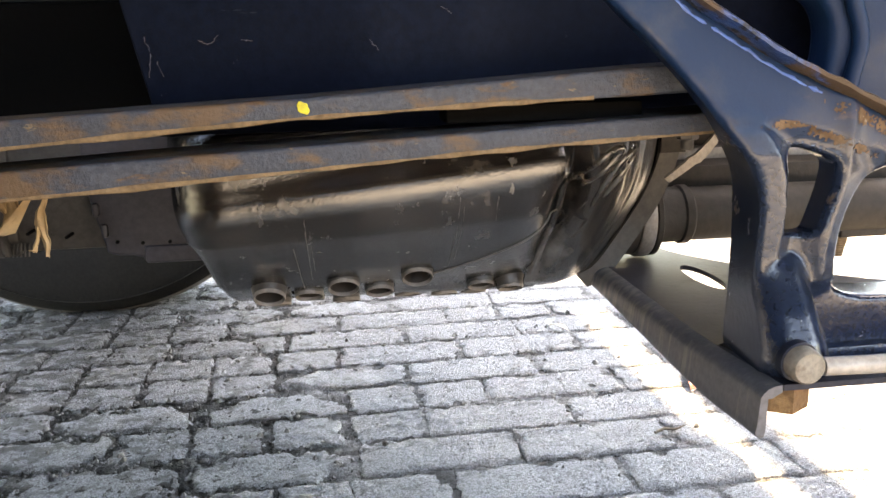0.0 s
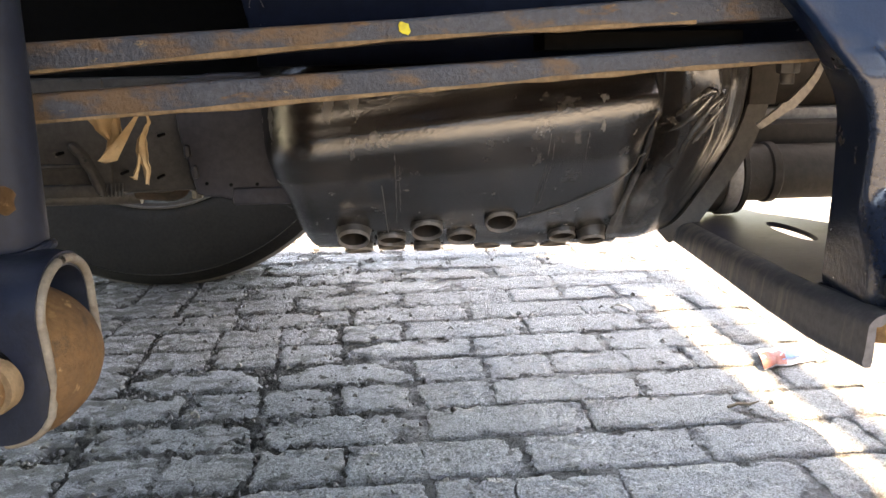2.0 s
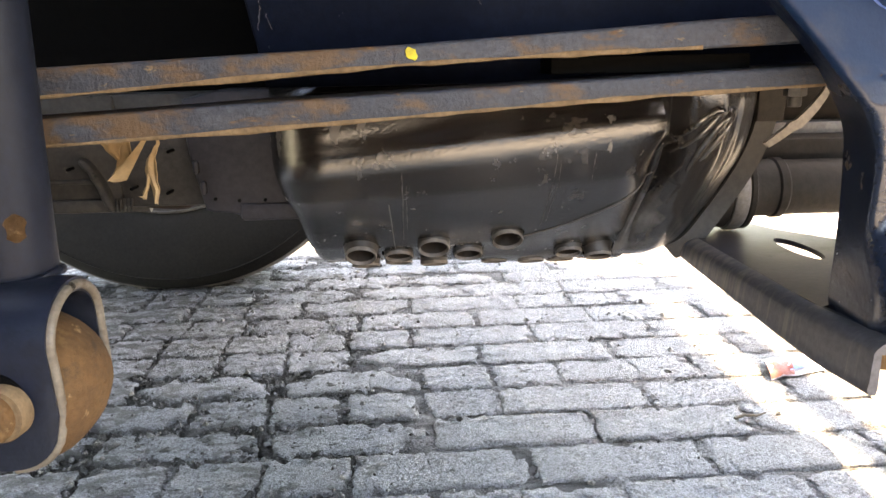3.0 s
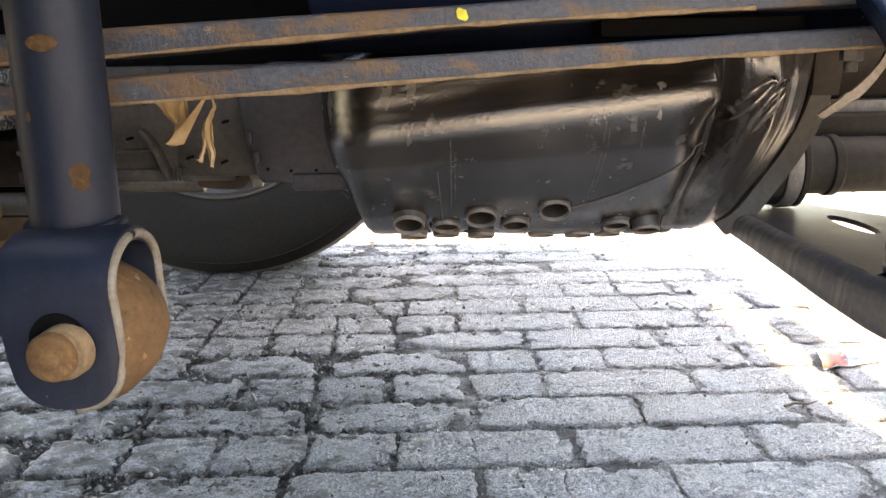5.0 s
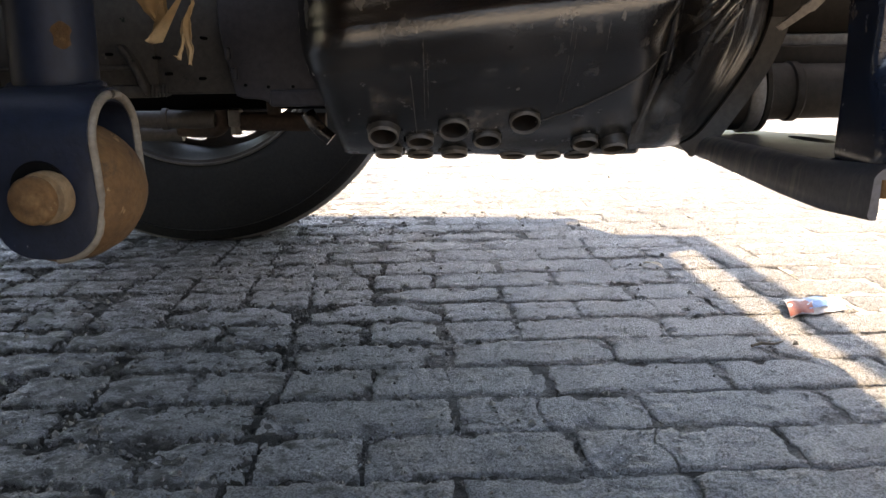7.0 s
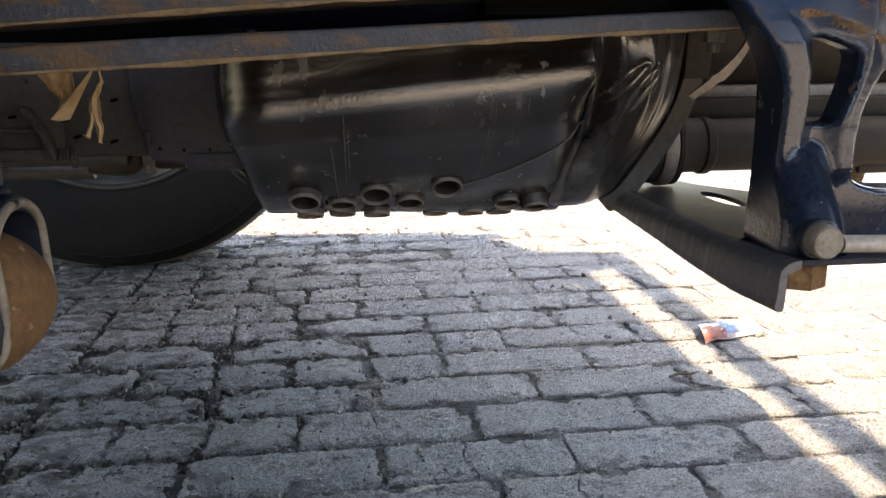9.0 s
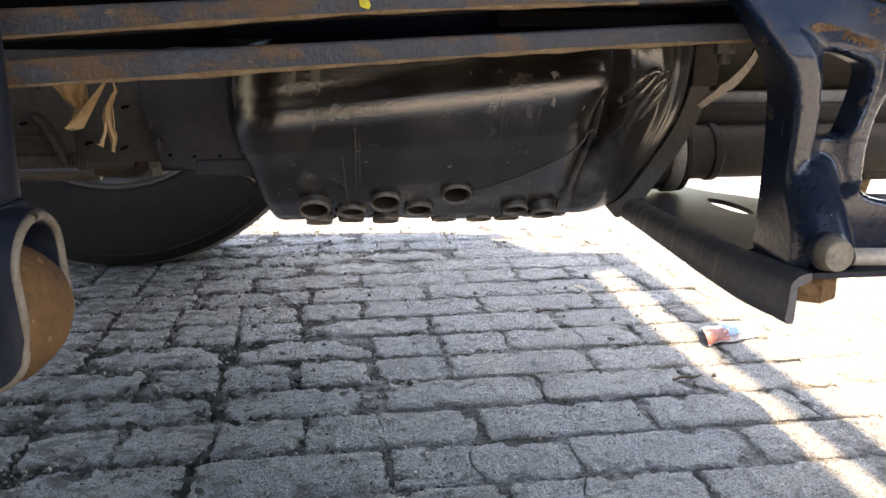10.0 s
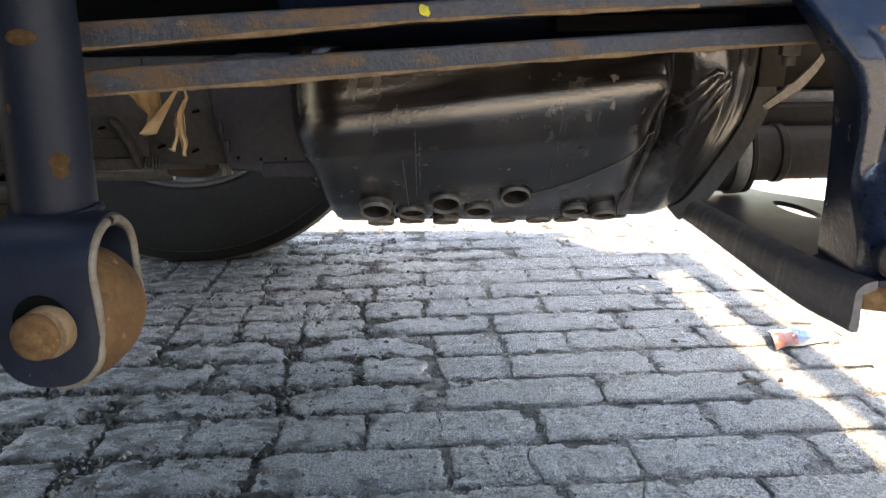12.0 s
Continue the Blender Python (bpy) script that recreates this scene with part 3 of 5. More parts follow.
        # a thin raised lip at the opening's upper and outer side
        lip = soft(0.324, 0.330, v.co.x) * soft(0.432, 0.438, v.co.z)
        y -= 0.0022 * lip * math.exp(-((inner[0] - 0.0028) / 0.0017) ** 2)
        for d, r in ((-outer[0], 0.0045), (inner[0], 0.0022)):
            if d < r:
                y += r - math.sqrt(max(0.0, r * r - (r - d) ** 2))
        v.co.y = y
    # side walls: deep and leaning round the outside, shallow in the opening
    edges = [e for e in body.edges if len(e.link_faces) == 1]
    inner = [e for e in edges if all(abs(away(loops[1], v.co.x, v.co.z)[0]) < 1e-4 for v in e.verts)]
    for ring, end in ((set(edges) - set(inner), 0.602), (inner, 0.573)):
        ring = list(ring)
        lean = {}
        for f in (0.04, 0.3, 0.7, 1.0):
            got = bmesh.ops.extrude_edge_only(body, edges=ring)["geom"]
            for v in got:
                if isinstance(v, bmesh.types.BMVert):
                    key = (round(v.co.x, 6), round(v.co.z, 6))
                    x0, y0, full = lean.get(key, (v.co.x, v.co.y, between(back, v.co.z) if end > 0.6 and v.co.x < between(left, v.co.z) + 0.002 else 0.0))
                    v.co.x, v.co.y = x0 + full * f, y0 + (end - y0) * f
                    lean[(round(v.co.x, 6), key[1])] = (x0, y0, full)
            ring = [e for e in got if isinstance(e, bmesh.types.BMEdge)]
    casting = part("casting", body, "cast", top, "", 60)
    # rust scabs along the arm: (middle x, z, half length, half height, slope)
    for n, (px, pz, a, b, slope) in enumerate(((0.384, 0.5065, 0.045, 0.0065, -0.42), (0.318, 0.5085, 0.022, 0.0040, -0.10), (0.352, 0.4985, 0.020, 0.0045, -0.30), (0.215, 0.5780, 0.016, 0.0022, -0.95), (0.372, 0.4900, 0.014, 0.0035, -0.35))):
        bm = bmesh.new()
        net = {}
        for i in range(-int(a / 0.0007), int(a / 0.0007)):
            for j in range(-int(b / 0.0007) - 1, int(b / 0.0007) + 1):
                x, z = px + i * 0.0007, pz + j * 0.0007 + slope * i * 0.0007
                full = 1 - (i * 0.0007 / a) ** 2 - (j * 0.0007 / b) ** 2
                if full + 1.3 * noise.noise(Vector((x, n, z)) * 110) + 1.1 * noise.noise(Vector((x, n, z)) * 520) < 0.62 or away(loops[0], x, z)[0] > -0.006 or away(loops[1], x, z)[0] < 0.003:
                    continue
                ring = []
                for di, dj in ((0, 0), (1, 0), (1, 1), (0, 1)):
                    key = (i + di, j + dj)
                    if key not in net:
                        ux, uz = px + key[0] * 0.0007, pz + key[1] * 0.0007 + slope * key[0] * 0.0007
                        net[key] = bm.verts.new((ux, face(ux, uz) - 0.0005 - 0.0004 * noise.noise(Vector((ux, 0, uz)) * 300), uz))
                    ring.append(net[key])
                bm.faces.new(ring)
        part("rust_patch", bm, "scab", casting, "flaking brown rust scab")
    # bright blue strip below the ridge, a sky highlight put into colour
    glint_line = []
    for k in range(41):
        x = 0.236 + 0.104 * k / 40
        glint_line.append((x, 0.0, between([(0.213, 0.623), (0.248, 0.590), (0.275, 0.574), (0.302, 0.557), (0.323, 0.546), (0.355, 0.531)], x) - 0.0085 + 0.0012 * noise.noise(Vector((x * 130, 3, 0)))))
    glint_line = [(x, face(x, z) + 0.0002, z) for x, y, z in glint_line]
    part("chipped_edge", sweep(glint_line, [0.0003 + 0.0016 * max(0.0, 0.45 + noise.noise(Vector((x * 190, 8, 0)))) for x, y, z in glint_line], 8, None, (1, 0.5)), "blueglint", casting, "bright blue painted highlight of the sky along the edge")
    bm = sweep(eased([(0.20, 0.554, 0.634), (0.248, 0.551, 0.591), (0.275, 0.550, 0.575), (0.302, 0.550, 0.558), (0.323, 0.550, 0.547), (0.355, 0.550, 0.532), (0.384, 0.550, 0.518), (0.46, 0.554, 0.486)], 3), 0.0040, 10, None, (1, 4.0))
    for v in bm.verts:
        v.co.y += 0.0030 + 0.06 * (v.co.z - 0.505)
        v.co.z += noise.noise(v.co * 90) * 0.0012
    part("ridge", bm, "ridge", top, "upper ridge with painted blue sky reflection, flaking to brown rust")
    bm = box((0.314, 0.556, 0.338), (0.56, 0.60, 0.350), 0.004)
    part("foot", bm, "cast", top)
    bm = turned([(0.0, 0.0), (0.0, 0.0100), (0.0015, 0.0114), (0.006, 0.0118), (0.02, 0.0118)], (0.3135, 0.4995, 0.3595), (0, 1, 0.02), 32)
    bolt = part("bolt", bm, "worn", top, "bare grey round bolt end with rust traces")
    bm = turned([(0.0, 0.0136), (-0.001, 0.0133), (-0.001, 0.0120), (0.006, 0.0120), (0.006, 0.0136), (0.0, 0.0136)], (0.3135, 0.512, 0.3595), (0, 1, 0), 32)
    part("collar", bm, "blue", bolt)
    bm = sweep([(0.327, 0.508, 0.357), (0.36, 0.508, 0.356), (0.46, 0.510, 0.354)], 0.0062, 14)
    part("retaining_rod", bm, "alloy", top, "dull light metal rod")
    # second, deeper lug with a rounded opening
    bm = plate([(0.362, 0.505), (0.376, 0.53), (0.383, 0.548), (0.384, 0.575), (0.374, 0.592), (0.355, 0.60), (0.355, 0.66), (0.56, 0.66), (0.56, 0.47), (0.42, 0.47)], (), 0.615, 0.65, 0.008, 2)
    sweep(eased([(0.392, 0.612, 0.50), (0.398, 0.610, 0.54), (0.404, 0.610, 0.565), (0.392, 0.610, 0.595), (0.385, 0.61, 0.63)]), 0.006, 10, bm)
    part("rear_lug", bm, "cast", top, "", 50)


spring_bracket()


# ---------- cross member below the bracket ----------
def cross_member():
    top = thing("cross_member", (0.33, 0.8, 0.30), "grey-blue pressed steel cross member with an oval slot", "cross member")

    def lift(y):
        return between([(0.4, 0.004), (0.5, 0.004), (0.62, -0.004), (0.85, -0.006), (1.1, -0.012), (2.0, -0.03)], y)

    cx, cy, rx, ry = 0.379, 0.797, 0.0125, 0.047
    outline = [Vector(p) for p in ((0.3006, 0.508), (0.62, 0.508), (0.62, 0.68), (0.432, 0.838), (0.397, 0.90), (0.385, 0.95), (0.3006, 0.95))]

    def reach(c, sn):
        """How far the outline lies from the slot's middle, one way."""
        best = 9.0
        for a, b in zip(outline, outline[1:] + outline[:1]):
            e, o = b - a, a - Vector((cx, cy))
            det = c * e.y - sn * e.x
            if abs(det) > 1e-9:
                f, g = (o.x * e.y - o.y * e.x) / det, (o.x * sn - o.y * c) / det
                if f > 0 and -1e-6 <= g <= 1 + 1e-6:
                    best = min(best, f)
        return best

    rows = [[] for _ in range(13)]
    for k in range(97):
        a = 2 * math.pi * k / 96
        c, sn = math.cos(a), math.sin(a)
        inner = rx * ry / math.hypot(ry * c, rx * sn)
        outer = reach(c, sn)
        for i in range(13):
            f = max(0, i - 2) / 10
            d = inner + (outer - inner) * f
            y = cy + d * sn
            z = 0.3425 + lift(y) + (-0.005, -0.0012, 0.0)[min(i, 2)]
            rows[i].append((cx + (d - (0.0, 0.0004, -0.002)[min(i, 2)] * (i < 2)) * c, y, z))
    bm = loft(rows)
    loft([[(0.3006 + (xr - 0.3006) * i / 6, y, 0.3425 + lift(y)) for i in range(7)] for y, xr in ((0.95, 0.385), (1.0, 0.374), (1.1, 0.364), (1.3, 0.362), (1.62, 0.362))], bm)
    bmesh.ops.remove_doubles(bm, verts=bm.verts[:], dist=1e-5)
    bmesh.ops.recalc_face_normals(bm, faces=bm.faces[:])
    bmesh.ops.solidify(bm, geom=bm.faces[:], thickness=0.004)
    part("top_plate", bm, "plate", top)
    part("inner_flange", box((0.296, 0.897, 0.3155), (0.40, 1.12, 0.3205), 0.002), "web", top)
    rows = []
    for k in range(60):
        y = 0.508 + 1.115 * k / 59
        z, low = 0.3425 + lift(y), between([(0.49, 0.311), (0.525, 0.309), (0.575, 0.3055), (0.65, 0.3065), (0.72, 0.3095), (0.80, 0.3125), (0.90, 0.3155), (1.05, 0.3160), (1.7, 0.308)], y)
        x0 = 0.2850
        r = 0.5
        prof = [(0.290 + 0.022 * r, z), (0.290 + 0.012 * r, z - 0.0012 * r), (0.288 + 0.0065 * r, z - 0.005 * r), (0.2865 + 0.003 * r, z - 0.011 * r), (0.2860 + 0.0008 * r, z - 0.016 * r), (x0, low + 0.009), (x0 - 0.001, low + 0.003), (x0 + 0.001, low), (x0 + 0.005, low), (x0 + 0.006, low + 0.004),
                (x0 + 0.0065, z - 0.018 * r), (0.290 + 0.008 * r, z - 0.009), (0.290 + 0.022 * r, z - 0.005)]
        rows.append([(px, y, pz) for px, pz in prof])
    bm = loft(rows, close=True)
    bm.verts.ensure_lookup_table()
    m = len(rows[0])
    bm.faces.new([bm.verts[j] for j in range(m)])
    bm.faces.new([bm.verts[len(bm.verts) - m + j] for j in range(m)])
    part("side_web", bm, "web", top, "side web with scraped pale streaks", 50)
    bm = hexnut((0.311, 0.530, 0.3405), (0.311, 0.530, 0.3225), 0.0190)
    part("nut", bm, "rusty", top, "brown rusty hexagon nut")


cross_member()


# ---------- shock absorber ----------
def shock_absorber():
    top = thing("shock_absorber", (-0.240, 0.51, 0.30), "grey-blue shock absorber with rusty lower bushing in a forked end", "shock absorber")
    cx, cy = -0.2455, 0.53
    bm = turned([(0.0, 0.0), (0.0, 0.0235), (0.003, 0.0260), (0.008, 0.0266), (0.5, 0.0266), (0.5, 0.0)], (cx - 0.0005, cy, 0.398), (0.0, 0.02, 1), 40)
    tube = part("tube", bm, "damper", top, "", 50)
    # forked end: a strap bent over like an arch, with rounded lower ends
    yc, ry, z_top, z_low = 0.5115, 0.0415, 0.4035, 0.301
    x0, x1, th = -0.2715, -0.2055, 0.0085

    def arch(off):
        pts = []
        for k in range(25):
            a = math.pi * k / 24
            y = yc - (ry - off) * math.copysign(abs(math.cos(a)) ** 0.95, math.cos(a))
            z = 0.372 + (z_top - off - 0.372) * math.sin(a)
            pts.append((y, z))
        front = [(yc - ry + off + 0.006 * s - 0.0, 0.372 - (0.372 - z_low) * s) for s in (1.0, 0.85, 0.7, 0.5, 0.25)]
        back = [(yc + ry - off + 0.004 * s, 0.372 - (0.372 - z_low) * s) for s in (0.25, 0.5, 0.7, 0.85, 1.0)]
        return front + pts + back

    outer, inner = arch(0.0), arch(th)
    mid = (x0 + x1) / 2
    rows = []
    for j in range(21):
        f = j / 20
        row = []
        for (oy, oz), (iy, iz) in zip(outer, inner):
            row.append((oy, oz, iy, iz))
        rows.append((x0 + (x1 - x0) * f, row))
    bm = bmesh.new()
    grid = []
    for x, row in rows:
        s = abs(x - mid) / ((x1 - x0) / 2)
        low = z_low + 0.032 * (1 - math.sqrt(max(0.0, 1 - s ** 2.6))) - 0.002
        top_cut = 0.0015 * s ** 6
        line = []
        for oy, oz, iy, iz in row:
            f = (0.372 - oz) / (0.372 - z_low)
            if f > 0:
                oz2 = 0.372 - (0.372 - low) * f
                iz2 = oz2
            else:
                oz2, iz2 = oz - top_cut, iz - top_cut
            line.append(((x, oy, oz2), (x, iy, iz2)))
        grid.append(line)
    vo = [[bm.verts.new(p[0]) for p in line] for line in grid]
    vi = [[bm.verts.new(p[1]) for p in line] for line in grid]
    nx, nr = len(grid), len(grid[0])
    for a in range(nx - 1):
        for b in range(nr - 1):
            bm.faces.new((vo[a][b], vo[a + 1][b], vo[a + 1][b + 1], vo[a][b + 1]))
            bm.faces.new((vi[a][b], vi[a][b + 1], vi[a + 1][b + 1], vi[a + 1][b]))
        for b in (0, nr - 1):
            bm.faces.new((vo[a][b], vi[a][b], vi[a + 1][b], vo[a + 1][b]))
    for a in (0, nx - 1):
        for b in range(nr - 1):
            bm.faces.new((vo[a][b], vo[a][b + 1], vi[a][b + 1], vi[a][b]))
    fork = part("fork", bm, "blue", top, "navy forked end", 35)
    # bare worn edge of the strap
    edge = [(x1 + 0.0006, (o[0][1] + o[1][1]) / 2, (o[0][2] + o[1][2]) / 2) for o in grid[-1]]
    edge = [(o[0][0][0], (o[0][0][1] + o[0][1][1]) / 2, o[0][0][2] - 0.0005) for o in grid[11:20]] + edge
    part("worn_edge", sweep(edge, 0.0033, 10, None, (1.0, 0.9)), "worn", fork, "pale bare metal edge")
    bm = turned([(-0.036, 0.0), (-0.036, 0.026), (-0.033, 0.035), (-0.024, 0.0415), (-0.010, 0.0445), (0.010, 0.0445), (0.024, 0.0415), (0.033, 0.035), (0.036, 0.026), (0.036, 0.0)], (-0.2365, 0.5115, 0.337), (0, 1, 0), 40)
    for v in bm.verts:
        w = noise.noise(v.co * 60) * 0.0012
        v.co += Vector((w, 0, w))
    part("bushing", bm, "rusty", top, "brown rusty rubber bushing", 60)
    # dark disc behind the bolt, painted shade of its hole
    part("bolt_hole", turned([(0.0, 0.0), (0.0, 0.0165), (0.006, 0.0175)], (-0.2370, 0.4692, 0.3440), (0, 1, 0), 32), "inside", fork)

    def rust_patch(turn, z, w, h, seed):
        """A thin flaking patch lying on the tube."""
        rng = random.Random(seed)
        rows = []
        for i in range(7):
            f = i / 6
            half = w * math.sqrt(max(0.02, 1 - (2 * f - 1) ** 2)) * rng.uniform(0.75, 1.15)
            rows.append([(cx - 0.0005 + 0.0270 * math.sin(turn + half * g), cy + 0.0008 - 0.0270 * math.cos(turn + half * g), z + h * (f - 0.5)) for g in (-1, -0.5, 0, 0.5, 1)])
        bm = loft(rows)
        bmesh.ops.solidify(bm, geom=bm.faces[:], thickness=0.0006)
        part("rust_patch", bm, "rusty", tube, "flaked brown rust patch")

    rust_patch(0.62, 0.434, 0.24, 0.017, 2)
    rust_patch(0.15, 0.512, 0.30, 0.010, 5)
    rust_patch(-0.35, 0.470, 0.07, 0.006, 7)
    bm = turned([(0.0, 0.0), (0.0, 0.0120), (0.0012, 0.0136), (0.0030, 0.0144), (0.016, 0.0148)], (-0.2365, 0.4545, 0.3385), (0.10, 1, -0.02), 36)
    bolt = part("bolt", bm, "rusty", top, "round rusty bolt head")
    bm = turned([(0.0, 0.0), (0.0, 0.0150), (0.0015, 0.0160), (0.010, 0.0162)], (-0.2325, 0.4610, 0.3390), (0.10, 1, 0), 36)
    part("washer", bm, "edge", bolt, "paler rusty washer")
    ring = [(-0.246 + 0.0275 * math.cos(2 * math.pi * k / 40), 0.53 + 0.0275 * math.sin(2 * math.pi * k / 40), 0.4035 - 0.004 * abs(math.sin(2 * math.pi * k / 40))) for k in range(41)]
    part("weld_seam", sweep(ring, 0.0032, 8, cap=False), "blue", fork, "rough blue weld seam")


shock_absorber()


# ---------- engine sound cover with its drain spouts ----------
def cover_point(x, s):
    """The cover's near wall: s runs from the top (0) to the bottom (1)."""
    prof = [(0.0, 0.765, 0.545), (0.10, 0.7180, 0.527), (0.16, 0.7055, 0.515), (0.20, 0.7025, 0.506), (0.24, 0.7010, 0.498), (0.27, 0.6997, 0.487), (0.295, 0.6986, 0.480), (0.31, 0.6968, 0.4730), (0.33, 0.6905, 0.4668), (0.35, 0.6862, 0.4625), (0.365, 0.6850, 0.4597), (0.38, 0.6846, 0.4567), (0.40, 0.6846, 0.4527),
            (0.42, 0.6850, 0.4492), (0.44, 0.6858, 0.4452), (0.46, 0.6872, 0.4412), (0.485, 0.6898, 0.4365), (0.50, 0.6920, 0.4330), (0.52, 0.6955, 0.428), (0.56, 0.7030, 0.4175), (0.65, 0.733, 0.396), (0.75, 0.765, 0.371), (0.84, 0.791, 0.352), (0.90, 0.811, 0.342), (0.95, 0.833, 0.3310), (1.0, 0.860, 0.3215)]
    near = [min(1.0, max(0.0, s + d)) for d in (-0.009, -0.0045, 0.0, 0.0045, 0.009)] if 0.02 < s < 0.98 else [s]
    y = sum(between([(a, b) for a, b, c in prof], t) for t in near) / len(near)
    z = sum(between([(a, c) for a, b, c in prof], t) for t in near) / len(near)
    # the step dies out towards the front end
    y += 0.011 * soft(0.055, -0.075, x) * soft(0.29, 0.36, s) * soft(0.80, 0.50, s)
    # a shallow swelling above the step
    y += 0.0016 * math.exp(-((x - 0.085) / 0.055) ** 2) * soft(0.507, 0.488, z) * soft(0.470, 0.482, z)
    z += (x - 0.05) * 0.105 * soft(0.75, 0.42, s)
    # the underside recedes below a rising crease
    d = max(0.0, x - 0.10)
    crease = 0.358 + d * 0.30 + d * d * 1.5 + d ** 3 * 9
    y += 0.30 * max(0.0, crease - z) * soft(0.095, 0.135, x) * soft(1.0, 0.88, s)
    z -= 0.004 * soft(-0.02, 0.12, x) * soft(0.85, 1.0, s)
    y += 0.006 * soft(0.0, 0.09, x) * soft(0.5, 0.8, s) * soft(1.0, 0.9, s)
    # rounded front corner, and the drawn-in end
    start = -0.068 - 0.024 * soft(0.35, 0.9, s)
    y += 0.09 * (1 - math.sqrt(max(0.0, 1 - max(0.0, (start - x) / (start + 0.1172)) ** 2))) if x < start else 0.0
    # the far end rounds off towards the flare
    turn = min(1.0, max(0.0, (x - 0.172) / 0.034))
    y += 0.036 * (1 - math.sqrt(1 - turn * turn)) * (0.12 + 0.88 * soft(0.42, 0.56, s)) * soft(0.88, 0.68, s)
    return Vector((x + soft(-0.05, -0.117, x) * (0.020 * soft(0.20, 1.0, s) ** 1.3 - 0.008) + 0.010 * soft(0.15, 0.205, x) * soft(0.5, 1.0, s), y, z))


# mouths of the drain spouts: place, radius, downward tilt
SPOUTS = [((-0.049, 0.785, 0.3465), 0.0138, 46), ((0.020, 0.786, 0.352), 0.0138, 46), ((0.0895, 0.783, 0.3585), 0.0138, 44), ((-0.0135, 0.811, 0.3390), 0.0128, 58),
          ((0.0545, 0.812, 0.3390), 0.0128, 54), ((0.1585, 0.835, 0.3325), 0.0125, 58), ((0.1905, 0.840, 0.3268), 0.0125, 62)]
SPOUTS += [(at, 0.0128, 70) for at in ((-0.047, 0.840, 0.3240), (0.022, 0.844, 0.3230), (0.155, 0.862, 0.3190), (0.086, 0.864, 0.3190), (0.124, 0.860, 0.3190), (-0.014, 0.862, 0.3210))]


def spout_axis(tilt):
    return Vector((0, -math.cos(radians(tilt)), -math.sin(radians(tilt))))


def engine_cover():
    top = thing("engine_cover", (0.05, 1.0, 0.333), "black moulded plastic engine sound cover, dusty, with open drain spouts", "engine cover")
    rows = []
    xs = [-0.1169, -0.1165, -0.1155, -0.1135, -0.110, -0.105, -0.098, -0.09] + [-0.08 + 0.005 * k for k in range(54)] + [0.1885, 0.1915, 0.194, 0.197, 0.199, 0.201, 0.203, 0.2045, 0.2055, 0.206]
    steps = [k / 140 for k in range(141)]
    for x in xs:
        row = [cover_point(x, s) for s in steps]
        e = row[-1]
        row += [Vector((e.x, e.y + 0.05, e.z + 0.001)), Vector((e.x, 1.25, 0.330)), Vector((e.x, 1.36, 0.40)), Vector((e.x, 1.40, 0.60))]
        rows.append(row)
    # close the front end
    first = rows[0]
    rows.insert(0, [Vector((p.x + 0.0, p.y + 0.03, p.z)) if p.y < 1.0 else p.copy() for p in first])
    rows.insert(0, [Vector((p.x + 0.002, max(p.y, 1.0), p.z)) for p in first])
    # the seam step at the far end
    last = [p.copy() for p in rows[-1]]
    rows.append([p + Vector((0.004, 0.003, 0.0)) for p in last])
    rows.append([p + Vector((0.005, 0.03, 0.002)) for p in last])
    bm = loft(rows)
    for v in bm.verts:
        v.co += Vector((0, 1, 0)) * (noise.noise(v.co * 9) * 0.0022 + noise.noise(v.co * 34) * 0.0003)
    # openings behind the spouts
    for at, r, tilt in SPOUTS:
        axis = spout_axis(tilt)
        for v in bm.verts:
            rel = v.co - Vector(at)
            along = rel.dot(axis)
            if -0.03 < along < 0.02 and (rel - axis * along).length < r * 1.03:
                v.co -= axis * (along + 0.032)
    shell = part("shell", bm, "plastic", top, "", 70)
    # raised lines of the moulding
    line = []
    for k in range(25):
        x = 0.100 + 0.113 * k / 24
        z = 0.358 + max(0.0, x - 0.10) * 0.30 + max(0.0, x - 0.10) ** 2 * 1.5 + max(0.0, x - 0.10) ** 3 * 9
        best = min((cover_point(x, s / 200) for s in range(80, 200)), key=lambda p: abs(p.z - z))
        line.append(best + Vector((0, -0.0004, 0)))
    part("crease_ridge", sweep(line, 0.0006, 8), "spout", shell)
    for x, a, b in ((-0.02, 0.60, 0.86),):
        part("mould_line", sweep([cover_point(x + 0.0003 * k, a + (b - a) * k / 12) + Vector((0, 0.0002, 0)) for k in range(13)], 0.0004, 6), "spout", shell)
    rng = random.Random(6)
    for x, a, b in ((0.118, 0.46, 0.76), (0.122, 0.50, 0.72), (-0.008, 0.46, 0.80), (-0.0045, 0.52, 0.74), (0.150, 0.47, 0.56)):
        pts = [cover_point(x + rng.uniform(-1, 1) * 0.0003, a + (b - a) * k / 14) + Vector((0, noise.noise(cover_point(x, a) * 9) * 0.0022, 0)) for k in range(15)]
        part("scuff_mark", sweep(pts, [0.00008 + 0.0004 * rng.random() ** 2 for _ in pts], 6), "spout", shell)
    # solid dark sliver, the slot's shade as colour
    bm = box((-0.084, 0.752, 0.405), (-0.081, 0.757, 0.424), 0.0008)
    part("clip_slot", bm, "inside", shell)
    return top


cover = engine_cover()


def drain_spout(parent, at, r=0.0135, tilt=38):
    """A short thick pipe stub with a rolled lip and an open, dark mouth."""
    axis = spout_axis(tilt)
    o = Vector(at) + axis * 0.0025
